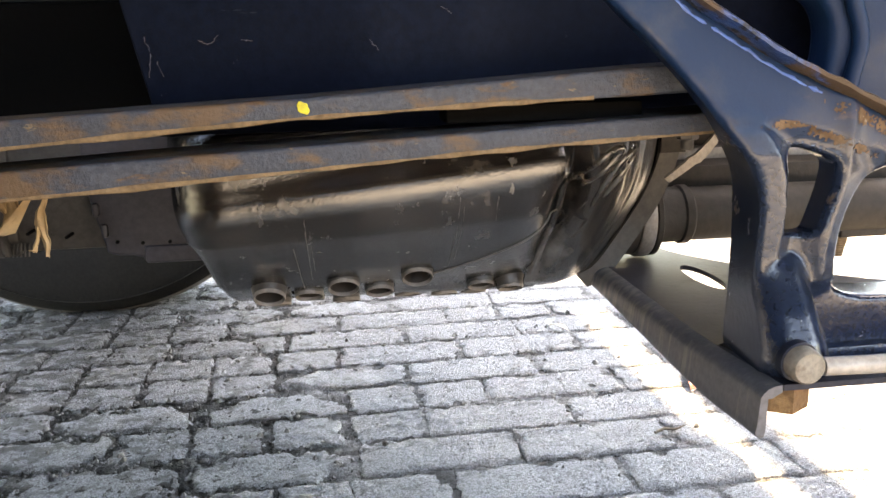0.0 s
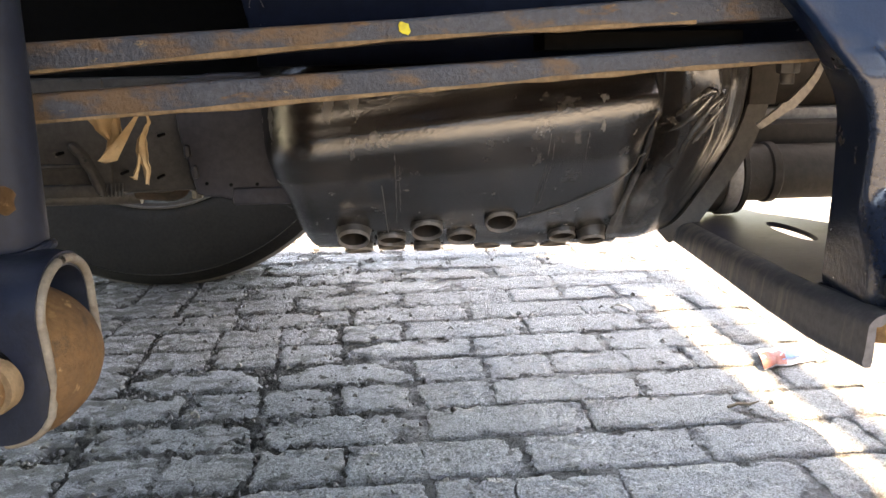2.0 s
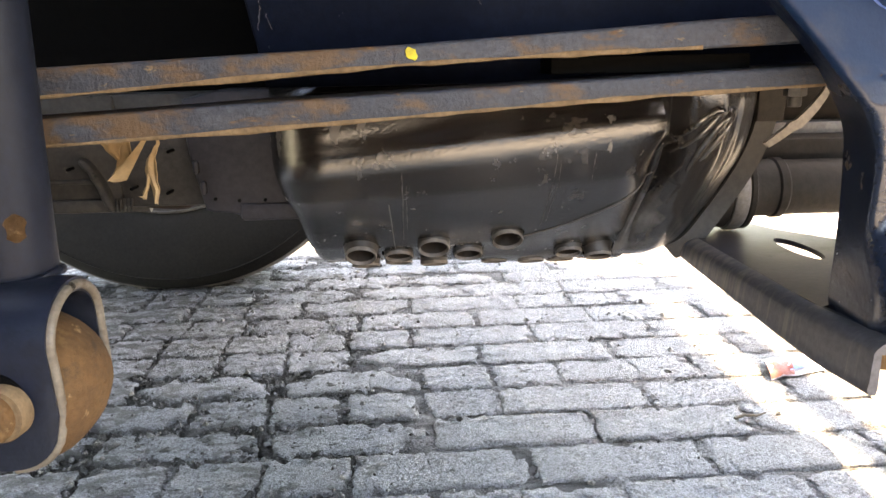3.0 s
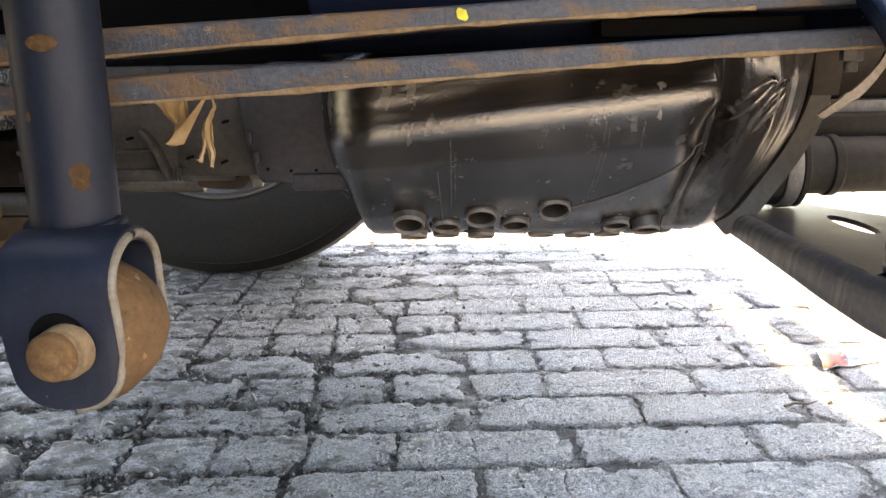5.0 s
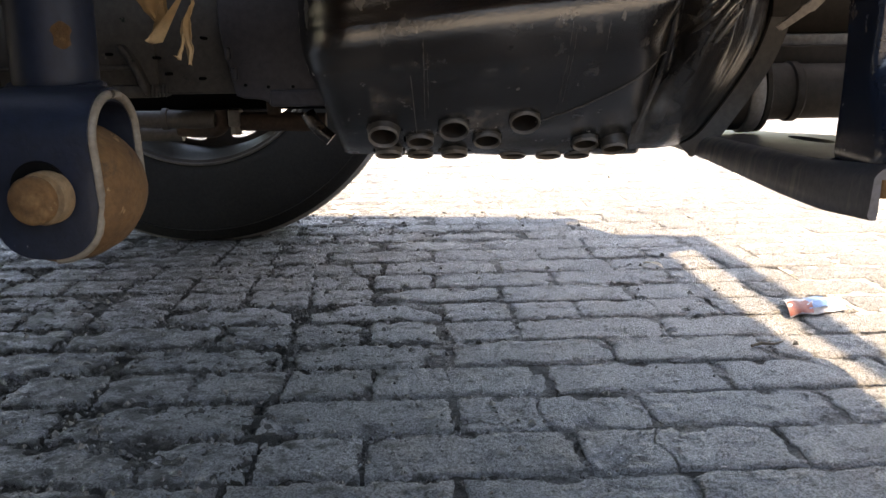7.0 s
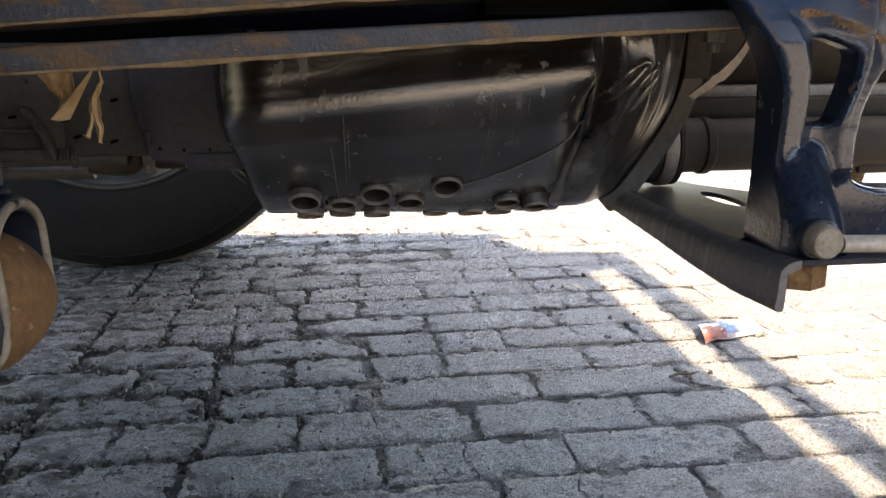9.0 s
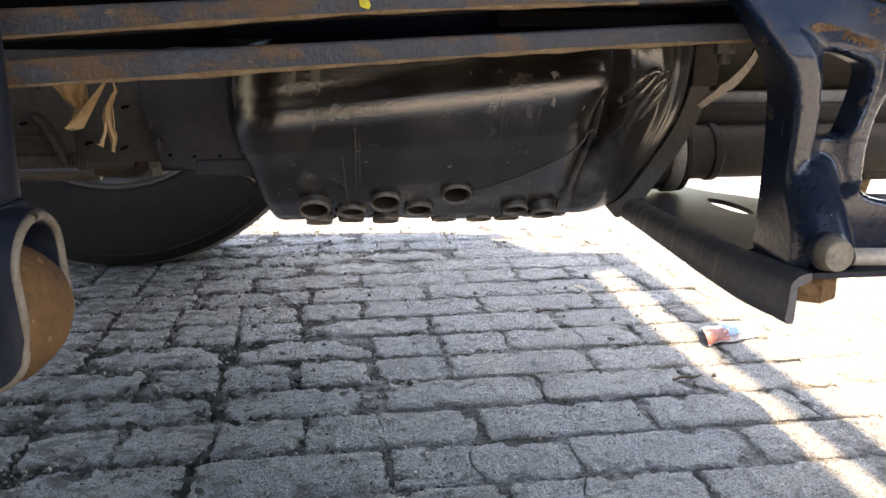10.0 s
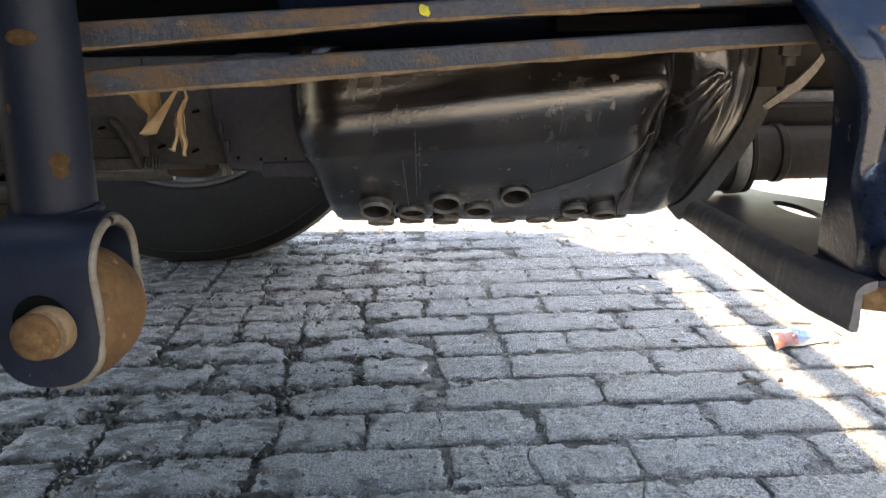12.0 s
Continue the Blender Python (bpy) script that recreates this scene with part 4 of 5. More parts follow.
    prof = [(-0.022, r * 1.45), (-0.013, r * 1.26), (-0.008, r * 1.15), (-0.005, r * 1.11), (-0.002, r * 1.09), (-0.0012, r * 1.04)]
    bm = turned(prof, o, axis, 28)
    for v in bm.verts:
        v.co += Vector((1, 0.4, 0.3)) * noise.noise(v.co * 70) * 0.0009
    ob = part("drain_spout", bm, "neck", parent, "short black plastic drain spout", 60)
    part("lip", turned([(-0.0028, r * 1.095), (-0.0006, r * 1.090), (0.0007, r * 1.05), (0.0007, r * 1.00), (-0.0004, r * 0.955), (-0.0025, r * 0.935)], o, axis, 28), "spout", ob, "worn brown-grey rolled lip")
    bm = turned([(-0.0024, r * 0.938), (-0.007, r * 0.90), (-0.026, r * 0.76), (-0.026, 0.0)], o, axis, 24)
    part("mouth", bm, "bore", ob)


for at, r, tilt in SPOUTS:
    drain_spout(cover, at, r, tilt)


# ---------- flared end of the cover, with its sealing strip ----------
FLARE_L = [(0.200, 0.735, 0.545), (0.203, 0.712, 0.508), (0.212, 0.725, 0.472), (0.2195, 0.762, 0.435), (0.216, 0.79, 0.398), (0.207, 0.808, 0.365), (0.201, 0.826, 0.336), (0.207, 0.842, 0.325)]
FLARE_R = [(0.366, 0.845, 0.58), (0.361, 0.850, 0.52), (0.357, 0.855, 0.478), (0.351, 0.86, 0.442), (0.338, 0.865, 0.408), (0.313, 0.868, 0.370), (0.290, 0.868, 0.338), (0.272, 0.876, 0.327)]


def flared_cover():
    top = thing("flared_cover", (0.27, 0.86, 0.33), "glossy black moulded flared cover with deep ribs", "cover")
    left, right = eased(FLARE_L, 3), eased(FLARE_R, 3)
    rows = []
    for i in range(61):
        f = i / 60
        row = []
        for k, (a, b) in enumerate(zip(left, right)):
            v = k / (len(left) - 1)
            p = a.lerp(b, f)
            bulge = 0.040 * math.sin(math.pi * f) * (0.35 + 0.65 * math.sin(math.pi * min(1, v * 1.05)))
            rib = 0.0
            for c, w, h in ((0.14, 0.06, -0.020), (0.46, 0.06, 0.006), (0.62, 0.03, -0.004), (0.80, 0.07, 0.007), (0.93, 0.03, -0.004)):
                rib += h * math.exp(-((f - c) / w) ** 2) * (0.15 + 0.85 * soft(0.72, 0.40, v))
            pocket = -0.020 * math.exp(-((f - 0.12) / 0.10) ** 2 - ((v - 0.45) / 0.16) ** 2)
            row.append(p + Vector((0, -(bulge + rib + pocket), 0)))
        rows.append(row)
    bm = loft(rows)
    for v in bm.verts:
        v.co.y += noise.noise(v.co * 22) * 0.003
    skin = [v.co.copy() for v in bm.verts]

    def laid(points, off):
        """Lays points (x, z) on the shell."""
        out = []
        for p in eased([(x, 0, z) for x, z in points], 3):
            q = min(skin, key=lambda c: (c.x - p.x) ** 2 + (c.z - p.z) ** 2)
            out.append(Vector((p.x, q.y + off, p.z)))
        for _ in range(8):
            depth = [p.y for p in out]
            for k in range(1, len(out) - 1):
                out[k].y = (depth[k - 1] + depth[k] + depth[k + 1]) / 3
        return out

    part("shell", bm, "gloss", top, "", 80)
    lip = [p + Vector((0.004, 0.0, 0)) for p in left[10:]]
    part("lip", sweep(lip[8:40], 0.0035, 8), "gloss", top)
    for fold, r in (([(0.233, 0.435), (0.242, 0.452), (0.252, 0.466), (0.266, 0.477), (0.274, 0.476), (0.269, 0.468), (0.257, 0.454), (0.241, 0.438)], 0.0042),
                    ([(0.254, 0.419), (0.258, 0.434), (0.269, 0.456), (0.280, 0.471), (0.289, 0.477), (0.287, 0.468), (0.277, 0.451), (0.263, 0.429)], 0.0042),
                    ([(0.288, 0.466), (0.287, 0.457), (0.286, 0.447)], 0.0022), ([(0.222, 0.408), (0.234, 0.411), (0.247, 0.412)], 0.0024), ([(0.214, 0.358), (0.226, 0.380), (0.240, 0.405), (0.250, 0.425)], 0.0022)):
        line = laid(fold, 0.0010)
        part("moulded_fold", sweep(line, [r * (0.25 + 0.75 * math.sin(math.pi * k / (len(line) - 1)) ** 0.5) for k in range(len(line))], 12), "sheen", top, "glossy moulded fold")
    # rounded corner moulding beside the cover's end
    line = laid([(0.248, 0.414), (0.244, 0.404), (0.233, 0.382), (0.226, 0.362), (0.222, 0.346)], 0.009)
    part("corner_moulding", sweep(line, [0.0125 * (0.45 + 0.55 * soft(0, 3, k)) * (1 - 0.4 * soft(0.6, 1.0, k / len(line))) for k in range(len(line))], 20), "gloss", top)
    flap = [(0.219, 0.738, 0.466), (0.226, 0.738, 0.458), (0.234, 0.740, 0.4515), (0.240, 0.744, 0.452)]
    part("flap", loft([[Vector(p) + Vector((-0.003, 0.002, 0.004)), Vector(p), Vector(p) + Vector((0.003, -0.001, -0.004)), Vector(p) + Vector((0.002, 0.006, -0.005))] for p in eased(flap, 2)]), "sheen", top)
    # flat rubber strip along the outer edge
    rows = []
    for p, q in zip(right, right[1:]):
        d = (q - p).normalized()
        side = Vector((-d.z, 0, d.x)).normalized()
        side = side if side.x > 0 else -side
        w = 0.0165
        rows.append([p + Vector((-0.004, -0.012, 0)), p + side * w + Vector((0, -0.012, 0)), p + side * w + Vector((0, -0.004, 0)), p + Vector((-0.004, -0.004, 0))])
    bm = loft(rows, close=True)
    part("sealing_strip", bm, "strip", top, "flat grey-brown rubber sealing strip")
    bm = plate([(0.347, 0.458), (0.374, 0.458), (0.382, 0.56), (0.350, 0.56)], (), 0.838, 0.846, 0.001, 0)
    part("upper_strip", bm, "housing", top)
    # thin bright stay
    stay = [(0.376, 0.499, 0.0022), (0.371, 0.487, 0.0026), (0.364, 0.477, 0.0030), (0.356, 0.468, 0.0034), (0.349, 0.4615, 0.0036), (0.3445, 0.4600, 0.0036), (0.340, 0.4560, 0.0030), (0.330, 0.4490, 0.0027), (0.321, 0.443, 0.0024)]
    bm = loft([[(x - w, 0.755, z + w), (x + w * 0.8, 0.755, z - w * 0.8), (x + w * 0.8, 0.760, z - w * 0.8), (x - w, 0.760, z + w)] for x, z, w in stay], close=True)
    part("stay", bm, "alloy", top, "thin pale metal stay")


flared_cover()


# ---------- gearbox side behind the bracket ----------
def gearbox():
    top = thing("gearbox", (0.5, 0.9, 0.345), "grimy brown-grey gearbox tube with a clamped ring", "gearbox")
    o, ax = (0.0, 0.900, 0.381), (1, 0, 0)
    bm = turned([(0.24, 0.0), (0.24, 0.040), (0.338, 0.042), (0.340, 0.040)], o, ax, 48)
    part("bell_end", bm, "housing", top)
    bm = turned([(0.340, 0.036), (0.340, 0.0435), (0.342, 0.045), (0.353, 0.045), (0.355, 0.0435), (0.355, 0.036)], o, ax, 48)
    part("clamp_ring", bm, "alloy", top, "pale metal clamp ring")
    bm = turned([(0.355, 0.040), (0.357, 0.044), (0.362, 0.044), (0.364, 0.040), (0.366, 0.034), (0.372, 0.031), (0.392, 0.031), (0.394, 0.033), (0.402, 0.033), (0.405, 0.030), (0.68, 0.030), (0.68, 0.0)], o, ax, 48)
    part("tube", bm, "housing", top)
    bm = box((0.33, 0.925, 0.395), (0.71, 1.15, 0.432), 0.006)
    part("lower_casing", bm, "housing", top)
    bm = turned([(0.30, 0.0), (0.30, 0.095), (0.31, 0.10), (0.725, 0.10), (0.725, 0.0)], (0, 1.07, 0.515), ax, 48)
    part("main_casing", bm, "housing", top)
    bm = box((0.395, 0.974, 0.417), (0.70, 1.0, 0.446), 0.005)
    part("flange", bm, "alloy", top)
    bm = bmesh.new()
    rows = []
    for k in range(27):
        r = 0.0050 + 0.0060 * k / 26 + (0.0009 if k % 2 else -0.0004)
        rows.append((0.322 + 0.0011 * k, r))
    turned([(0.322, 0.0)] + rows, (0.592, 0.90, 0.0), (0, 0, 1), 24, bm)
    turned([(0.349, 0.0), (0.349, 0.013), (0.354, 0.013), (0.354, 0.0)], (0.594, 0.90, 0.0), (0, 0, 1), 20, bm)
    part("ribbed_gaiter", bm, "edge", top, "small pale grey-tan ribbed gaiter")
    bm = box((0.585, 0.885, 0.346), (0.69, 0.905, 0.362), 0.003)
    part("cable_stay", bm, "housing", top)


gearbox()


# ---------- engine front end ----------
def engine_block():
    top = thing("engine_block", (-0.25, 0.9, 0.375), "dark grey cast engine side panel, dusty and pitted", "engine")
    y = 0.842
    bm = box((-0.445, y, 0.384), (-0.283, y + 0.05, 0.498), 0.004)
    part("front_panel", bm, "engine", top)
    part("lower_lip", box((-0.445, y - 0.006, 0.384), (-0.29, y + 0.01, 0.397), 0.003), "engine", top)
    part("moulding", box((-0.445, y - 0.004, 0.412), (-0.30, y + 0.01, 0.417), 0.002), "engine", top)
    bm = box((-0.290, y + 0.004, 0.387), (-0.185, y + 0.05, 0.498), 0.004)
    part("middle_panel", bm, "engine", top)
    bm = plate([(-0.318, 0.434), (-0.313, 0.427), (-0.309, 0.424), (-0.307, 0.416), (-0.303, 0.412), (-0.299, 0.398), (-0.294, 0.386), (-0.288, 0.386), (-0.293, 0.404), (-0.300, 0.421), (-0.308, 0.433), (-0.315, 0.439)], (), y - 0.014, y + 0.01, 0.003, 1)
    part("diagonal_rib", bm, "engine", top)
    for k in range(5):
        bm = sweep(eased([(-0.2875 + 0.0036 * k, y - 0.003, 0.397), (-0.2870 + 0.0036 * k, y - 0.007, 0.391), (-0.2885 + 0.0036 * k, y - 0.005, 0.385)]), 0.0012, 8)
        part("small_rib", bm, "engine", top)
    bm = plate([(-0.215, 0.50), (-0.215, 0.469), (-0.213, 0.442), (-0.207, 0.415), (-0.202, 0.392), (-0.200, 0.383), (-0.170, 0.381), (-0.166, 0.374), (-0.08, 0.374), (-0.08, 0.50)], (), y - 0.012, y + 0.05, 0.003, 1)
    box((-0.166, y - 0.016, 0.374), (-0.08, y, 0.391), 0.003, bm=bm)
    part("rear_panel", bm, "panel", top, "smooth blue-black panel")
    # backing sheet in the near-black recess colour
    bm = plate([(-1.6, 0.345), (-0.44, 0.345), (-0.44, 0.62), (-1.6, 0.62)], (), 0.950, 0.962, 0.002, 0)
    part("front_shield", bm, "inside", top, "near-black backing sheet beside the engine")
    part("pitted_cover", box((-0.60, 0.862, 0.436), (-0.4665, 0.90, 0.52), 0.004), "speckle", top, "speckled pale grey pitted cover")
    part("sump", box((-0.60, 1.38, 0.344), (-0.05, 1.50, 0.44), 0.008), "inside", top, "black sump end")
    # filler behind the panels, the inner dark put into its colour
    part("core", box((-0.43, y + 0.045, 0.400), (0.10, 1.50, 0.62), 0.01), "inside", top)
    for x, z in ((-0.206, 0.428), (-0.200, 0.408)):
        part("lug", box((x - 0.003, y - 0.017, z - 0.007), (x + 0.003, y - 0.008, z + 0.006), 0.0025), "panel", top)
    # solid dark studs in place of the shade in screw holes
    for x, z in ((-0.327, 0.428), (-0.280, 0.424), (-0.269, 0.408), (-0.235, 0.403), (-0.231, 0.443), (-0.190, 0.396), (-0.167, 0.394), (-0.142, 0.394)):
        part("screw_hole", rod((x, y - 0.0145, z), (x, y + 0.005, z), 0.0016, n=10), "inside", top)


engine_block()


def torn_tape(label, *strips):
    """A limp torn strip hanging down from behind the spring."""
    top = thing("torn_tape", strips[0][0][:3], label, "tape", "torn tape strips")
    for points in strips:
        tape_strip(top, points)


def tape_strip(top, points):
    rows = []
    for x, y, z, w, t in points:
        rows.append([Vector((x - w, y + t * w, z)), Vector((x - w * 0.3, y - 0.0015, z + 0.001)), Vector((x + w * 0.4, y + 0.001, z - 0.0005)), Vector((x + w, y - t * w, z + 0.0015))])
    bm = loft(rows)
    bmesh.ops.subdivide_edges(bm, edges=bm.edges[:], cuts=2, use_grid_fill=True)
    for v in bm.verts:
        v.co += Vector((noise.noise(v.co * 150), noise.noise(v.co * 130 + Vector((7, 0, 0))), 0)) * 0.0016
    bmesh.ops.solidify(bm, geom=bm.faces[:], thickness=0.0006)
    part("strip", bm, "tape", top, "", 80)


torn_tape("torn cream masking tape hanging below the leaf spring",
          [(-0.232, 0.6755, 0.490, 0.0120, 0.0), (-0.232, 0.680, 0.470, 0.0105, 0.1), (-0.231, 0.684, 0.460, 0.0060, 0.2), (-0.229, 0.686, 0.452, 0.0008, 0.2)],
          [(-0.2235, 0.6760, 0.490, 0.0045, 0.0), (-0.2225, 0.682, 0.470, 0.0048, 0.1), (-0.222, 0.685, 0.456, 0.0060, 0.5), (-0.2255, 0.687, 0.449, 0.0058, 0.6), (-0.230, 0.688, 0.443, 0.0045, 0.6), (-0.235, 0.689, 0.4385, 0.0026, 0.5), (-0.239, 0.690, 0.435, 0.0006, 0.3)])
torn_tape("narrow torn cream tape strip with a frayed orange tip",
          [(-0.196, 0.6755, 0.490, 0.0008, 0.0), (-0.197, 0.681, 0.470, 0.0009, 0.2), (-0.1965, 0.683, 0.464, 0.0010, 0.2), (-0.200, 0.685, 0.458, 0.0022, 0.3), (-0.2035, 0.686, 0.452, 0.0042, 0.5), (-0.205, 0.687, 0.445, 0.0048, 0.6), (-0.2045, 0.687, 0.438, 0.0050, 0.6),
           (-0.203, 0.688, 0.432, 0.0026, 0.5), (-0.203, 0.689, 0.424, 0.0030, 0.4), (-0.204, 0.690, 0.416, 0.0012, 0.3)],
          [(-0.2065, 0.687, 0.440, 0.0024, 0.5), (-0.209, 0.688, 0.431, 0.0018, 0.4), (-0.211, 0.689, 0.425, 0.0020, 0.4), (-0.213, 0.690, 0.420, 0.0008, 0.3)])


# ---------- axle, rods and the far wheel ----------
def axle():
    top = thing("front_axle", (-0.55, 1.0, 0.24), "dark rusty forged front axle beam", "axle")
    bm = plate([(-0.62, 0.375), (-0.50, 0.375), (-0.50, 0.345), (-0.54, 0.335), (-0.54, 0.285), (-0.50, 0.275), (-0.50, 0.245), (-0.62, 0.245), (-0.62, 0.275), (-0.58, 0.285), (-0.58, 0.335), (-0.62, 0.345)], (), 0.45, 0.80, 0.004, 1)
    part("beam", bm, "darkrust", top)
    part("far_beam", sweep(eased([(-0.60, 0.72, 0.415), (-0.61, 1.2, 0.43), (-0.59, 1.7, 0.46), (-0.557, 2.0, 0.495)]), 0.03, 12), "darkrust", top)
    bm = box((-0.72, 0.565, 0.306), (-0.336, 0.72, 0.362), 0.008, 3)
    part("spring_seat", bm, "darkrust", top)
    bm = box((-0.72, 0.575, 0.362), (-0.343, 0.71, 0.374), 0.004)
    part("seat_plate", bm, "rusty", top)
    bm = box((-0.72, 0.59, 0.374), (-0.45, 0.69, 0.452), 0.006)
    part("spring_pad", bm, "darkrust", top)
    bm = rod((-0.2365, 0.55, 0.337), (-0.2365, 0.60, 0.337), 0.016, n=20)
    box((-0.40, 0.575, 0.318), (-0.225, 0.60, 0.352), 0.006, bm=bm)
    part("damper_pin", bm, "darkrust", top)


axle()


def steering_rods():
    top = thing("tie_rod", (-0.4, 1.3, 0.31), "grey steel tie rod with a clamped joint", "tie rod")
    part("tube", rod((-0.95, 1.31, 0.338), (-0.40, 1.30, 0.3345), 0.0135, n=24), "rod", top)
    part("adjuster", rod((-0.425, 1.30, 0.335), (-0.345, 1.298, 0.3335), 0.0150, n=24, bevel=0.001), "rod", top)
    part("lower_tube", rod((-0.95, 1.33, 0.311), (-0.408, 1.33, 0.3075), 0.0105, n=24), "rod", top)
    bm = turned([(-0.004, 0.0145), (-0.004, 0.0172), (0.004, 0.0172), (0.004, 0.0145)], (-0.425, 1.30, 0.335), (1, 0, 0), 28)
    part("clamp", bm, "rod", top)
    part("ball_joint", sweep(eased([(-0.410, 1.326, 0.316), (-0.372, 1.31, 0.315), (-0.345, 1.30, 0.316), (-0.332, 1.297, 0.327), (-0.334, 1.297, 0.348)]), 0.0115, 14), "darkrust", top)
    bm = box((-0.322, 1.28, 0.322), (-0.304, 1.312, 0.350), 0.003)
    hexnut((-0.313, 1.296, 0.309), (-0.313, 1.296, 0.324), 0.009, bm=bm)
    part("pinch_bolt", bm, "rod", top)
    part("arm", rod((-0.305, 1.30, 0.330), (-0.17, 1.30, 0.327), 0.0150, n=20), "darkrust", top)
    bm = sweep(eased([(-0.19, 1.24, 0.345), (-0.175, 1.235, 0.322), (-0.155, 1.235, 0.305)]), 0.011, 12)
    part("hook", bm, "plastic", top)
    part("hanger", box((-0.262, 1.29, 0.334), (-0.242, 1.31, 0.41), 0.003), "darkrust", top)
    link = thing("drag_link", (-0.5, 0.9, 0.34), "grey drag link with a rusty hexagon nut", "steering rod")
    part("bar", rod((-1.0, 0.91, 0.362), (-0.452, 0.90, 0.353), 0.0125, n=24), "rod", link)
    part("lower_bar", rod((-1.0, 0.93, 0.324), (-0.44, 0.92, 0.330), 0.010, n=20), "darkrust", link)
    part("nut", hexnut((-0.508, 0.883, 0.352), (-0.508, 0.872, 0.352), 0.018), "rusty", link, "rusty hexagon nut")
    part("upper_bar", box((-1.0, 0.90, 0.372), (-0.46, 0.93, 0.424), 0.004), "housing", link)
    part("hanger", box((-0.585, 0.895, 0.325), (-0.555, 0.935, 0.42), 0.003), "housing", link)


steering_rods()


def far_wheel():
    cx, cz, y0 = -0.557, 0.500, 1.915
    top = thing("wheel", (cx, y0 + 0.15, 0.0), "large black lorry wheel with dusty tread and brown rim", "wheel")
    o, ax = (cx, y0, cz), (0, 1, 0)
    bm = turned([(0.030, 0.303), (0.012, 0.311), (0.004, 0.340), (0.0, 0.385), (0.002, 0.435), (0.008, 0.470), (0.018, 0.491), (0.028, 0.4985)], o, ax, 128)
    tyre = part("tyre", bm, "rubber", top, "", 60)
    bm = turned([(0.028, 0.4985), (0.034, 0.504), (0.045, 0.508), (0.06, 0.510), (0.075, 0.510), (0.076, 0.496), (0.084, 0.496), (0.085, 0.510), (0.14, 0.510), (0.141, 0.496), (0.149, 0.496), (0.15, 0.510), (0.205, 0.510), (0.206, 0.496), (0.214, 0.496), (0.215, 0.508), (0.255, 0.502), (0.28, 0.47), (0.29, 0.40), (0.275, 0.303)], o, ax, 128)
    for v in bm.verts:
        v.co.z = max(v.co.z, 0.0004)
    part("tread", bm, "tread", tyre, "dusty grey tread")
    part("sidewall_rib", turned([(0.0055, 0.4685), (0.003, 0.470), (0.0055, 0.4715)], o, ax, 96), "rubber", tyre)
    bm = turned([(0.028, 0.309), (0.012, 0.313), (0.009, 0.308), (0.016, 0.300), (0.05, 0.297), (0.08, 0.288), (0.14, 0.284), (0.17, 0.282)], o, ax, 96)
    rim = part("rim", bm, "rim", top, "brown dusty wheel rim")
    part("rim_lip", turned([(0.0125, 0.3135), (0.0065, 0.3120), (0.0060, 0.3085), (0.0100, 0.3060)], o, ax, 96), "rod", rim, "pale worn rim lip")
    # disc with hand holes
    holes = []
    for k in range(12):
        a = radians(-90 - 12.0 + 30 * k)
        out, along = Vector((math.cos(a), math.sin(a))), Vector((-math.sin(a), math.cos(a)))
        ring = [out * (0.257 + 0.012 * math.sin(b)) + along * (0.036 * math.cos(b)) for b in [2 * math.pi * j / 16 for j in range(16)]]
        holes.append([(cx + q.x, cz + q.y) for q in ring])
    circle = [(cx + 0.286 * math.cos(2 * math.pi * j / 64), cz + 0.286 * math.sin(2 * math.pi * j / 64)) for j in range(64)]
    bm = plate(circle, holes, y0 + 0.165, y0 + 0.175, 0.002, 1)
    part("disc", bm, "rim", rim)
    bm = turned([(-0.02, 0.0), (-0.02, 0.17), (0.0, 0.200), (0.12, 0.200), (0.14, 0.16), (0.17, 0.16)], o, ax, 48)
    part("brake_drum", bm, "darkrust", top, "dark rusty brake drum")


far_wheel()


def far_skirt():
    top = thing("side_skirt", (0.12, 2.2, 0.17), "dark lower side skirt along the far side of the cab", "skirt")
    bm = plate([(-0.18, 0.180), (0.06, 0.180), (0.26, 0.184), (0.40, 0.190), (0.48, 0.205), (0.50, 0.28), (-0.18, 0.28)], (), 2.16, 2.20, 0.006, 1)
    part("panel", bm, "plastic", top)


far_skirt()


def drain_pan():
    bm = turned([(0.0, 0.0), (0.0, 0.045), (0.008, 0.062), (0.02, 0.066), (0.05, 0.066)], (0.145, 1.42, 0.262), (0, 0, 1), 40)
    pan = thing("drain_pan", (0.145, 1.42, 0.262), "small tan-edged round pan under the engine", "pan")
    part("dish", bm, "spout", pan)
    part("neck", rod((0.145, 1.42, 0.31), (0.145, 1.36, 0.44), 0.05, n=24), "plastic", pan)


drain_pan()


# ---------- litter on the ground ----------
def wrapper():
    top = thing("wrapper", (0.63, 1.29, 0.0), "crumpled foil sweet wrapper in white, red and blue", "wrapper")
    rng = random.Random(8)

    near_left, far_left, far_right, near_right = Vector((0.585, 1.252)), Vector((0.600, 1.328)), Vector((0.721, 1.368)), Vector((0.697, 1.288))

    def bit(name, u0, u1, v0, v1, h, material, label):
        rows = []
        for i in range(9):
            row = []
            for j in range(7):
                u, v = u0 + (u1 - u0) * i / 8, v0 + (v1 - v0) * j / 6
                p = near_left.lerp(far_left, v).lerp(near_right.lerp(far_right, v), u)
                z = 0.0035 + 0.016 * math.sin(math.pi * v) ** 0.7 * (1 - 0.7 * u) + h + 0.004 * noise.noise(Vector((p.x * 60, p.y * 60, 3))) + rng.uniform(-1, 1) * 0.0010
                row.append(Vector((p.x + rng.uniform(-1, 1) * 0.001, p.y + rng.uniform(-1, 1) * 0.001, z)))
            rows.append(row)
        bm = loft(rows)
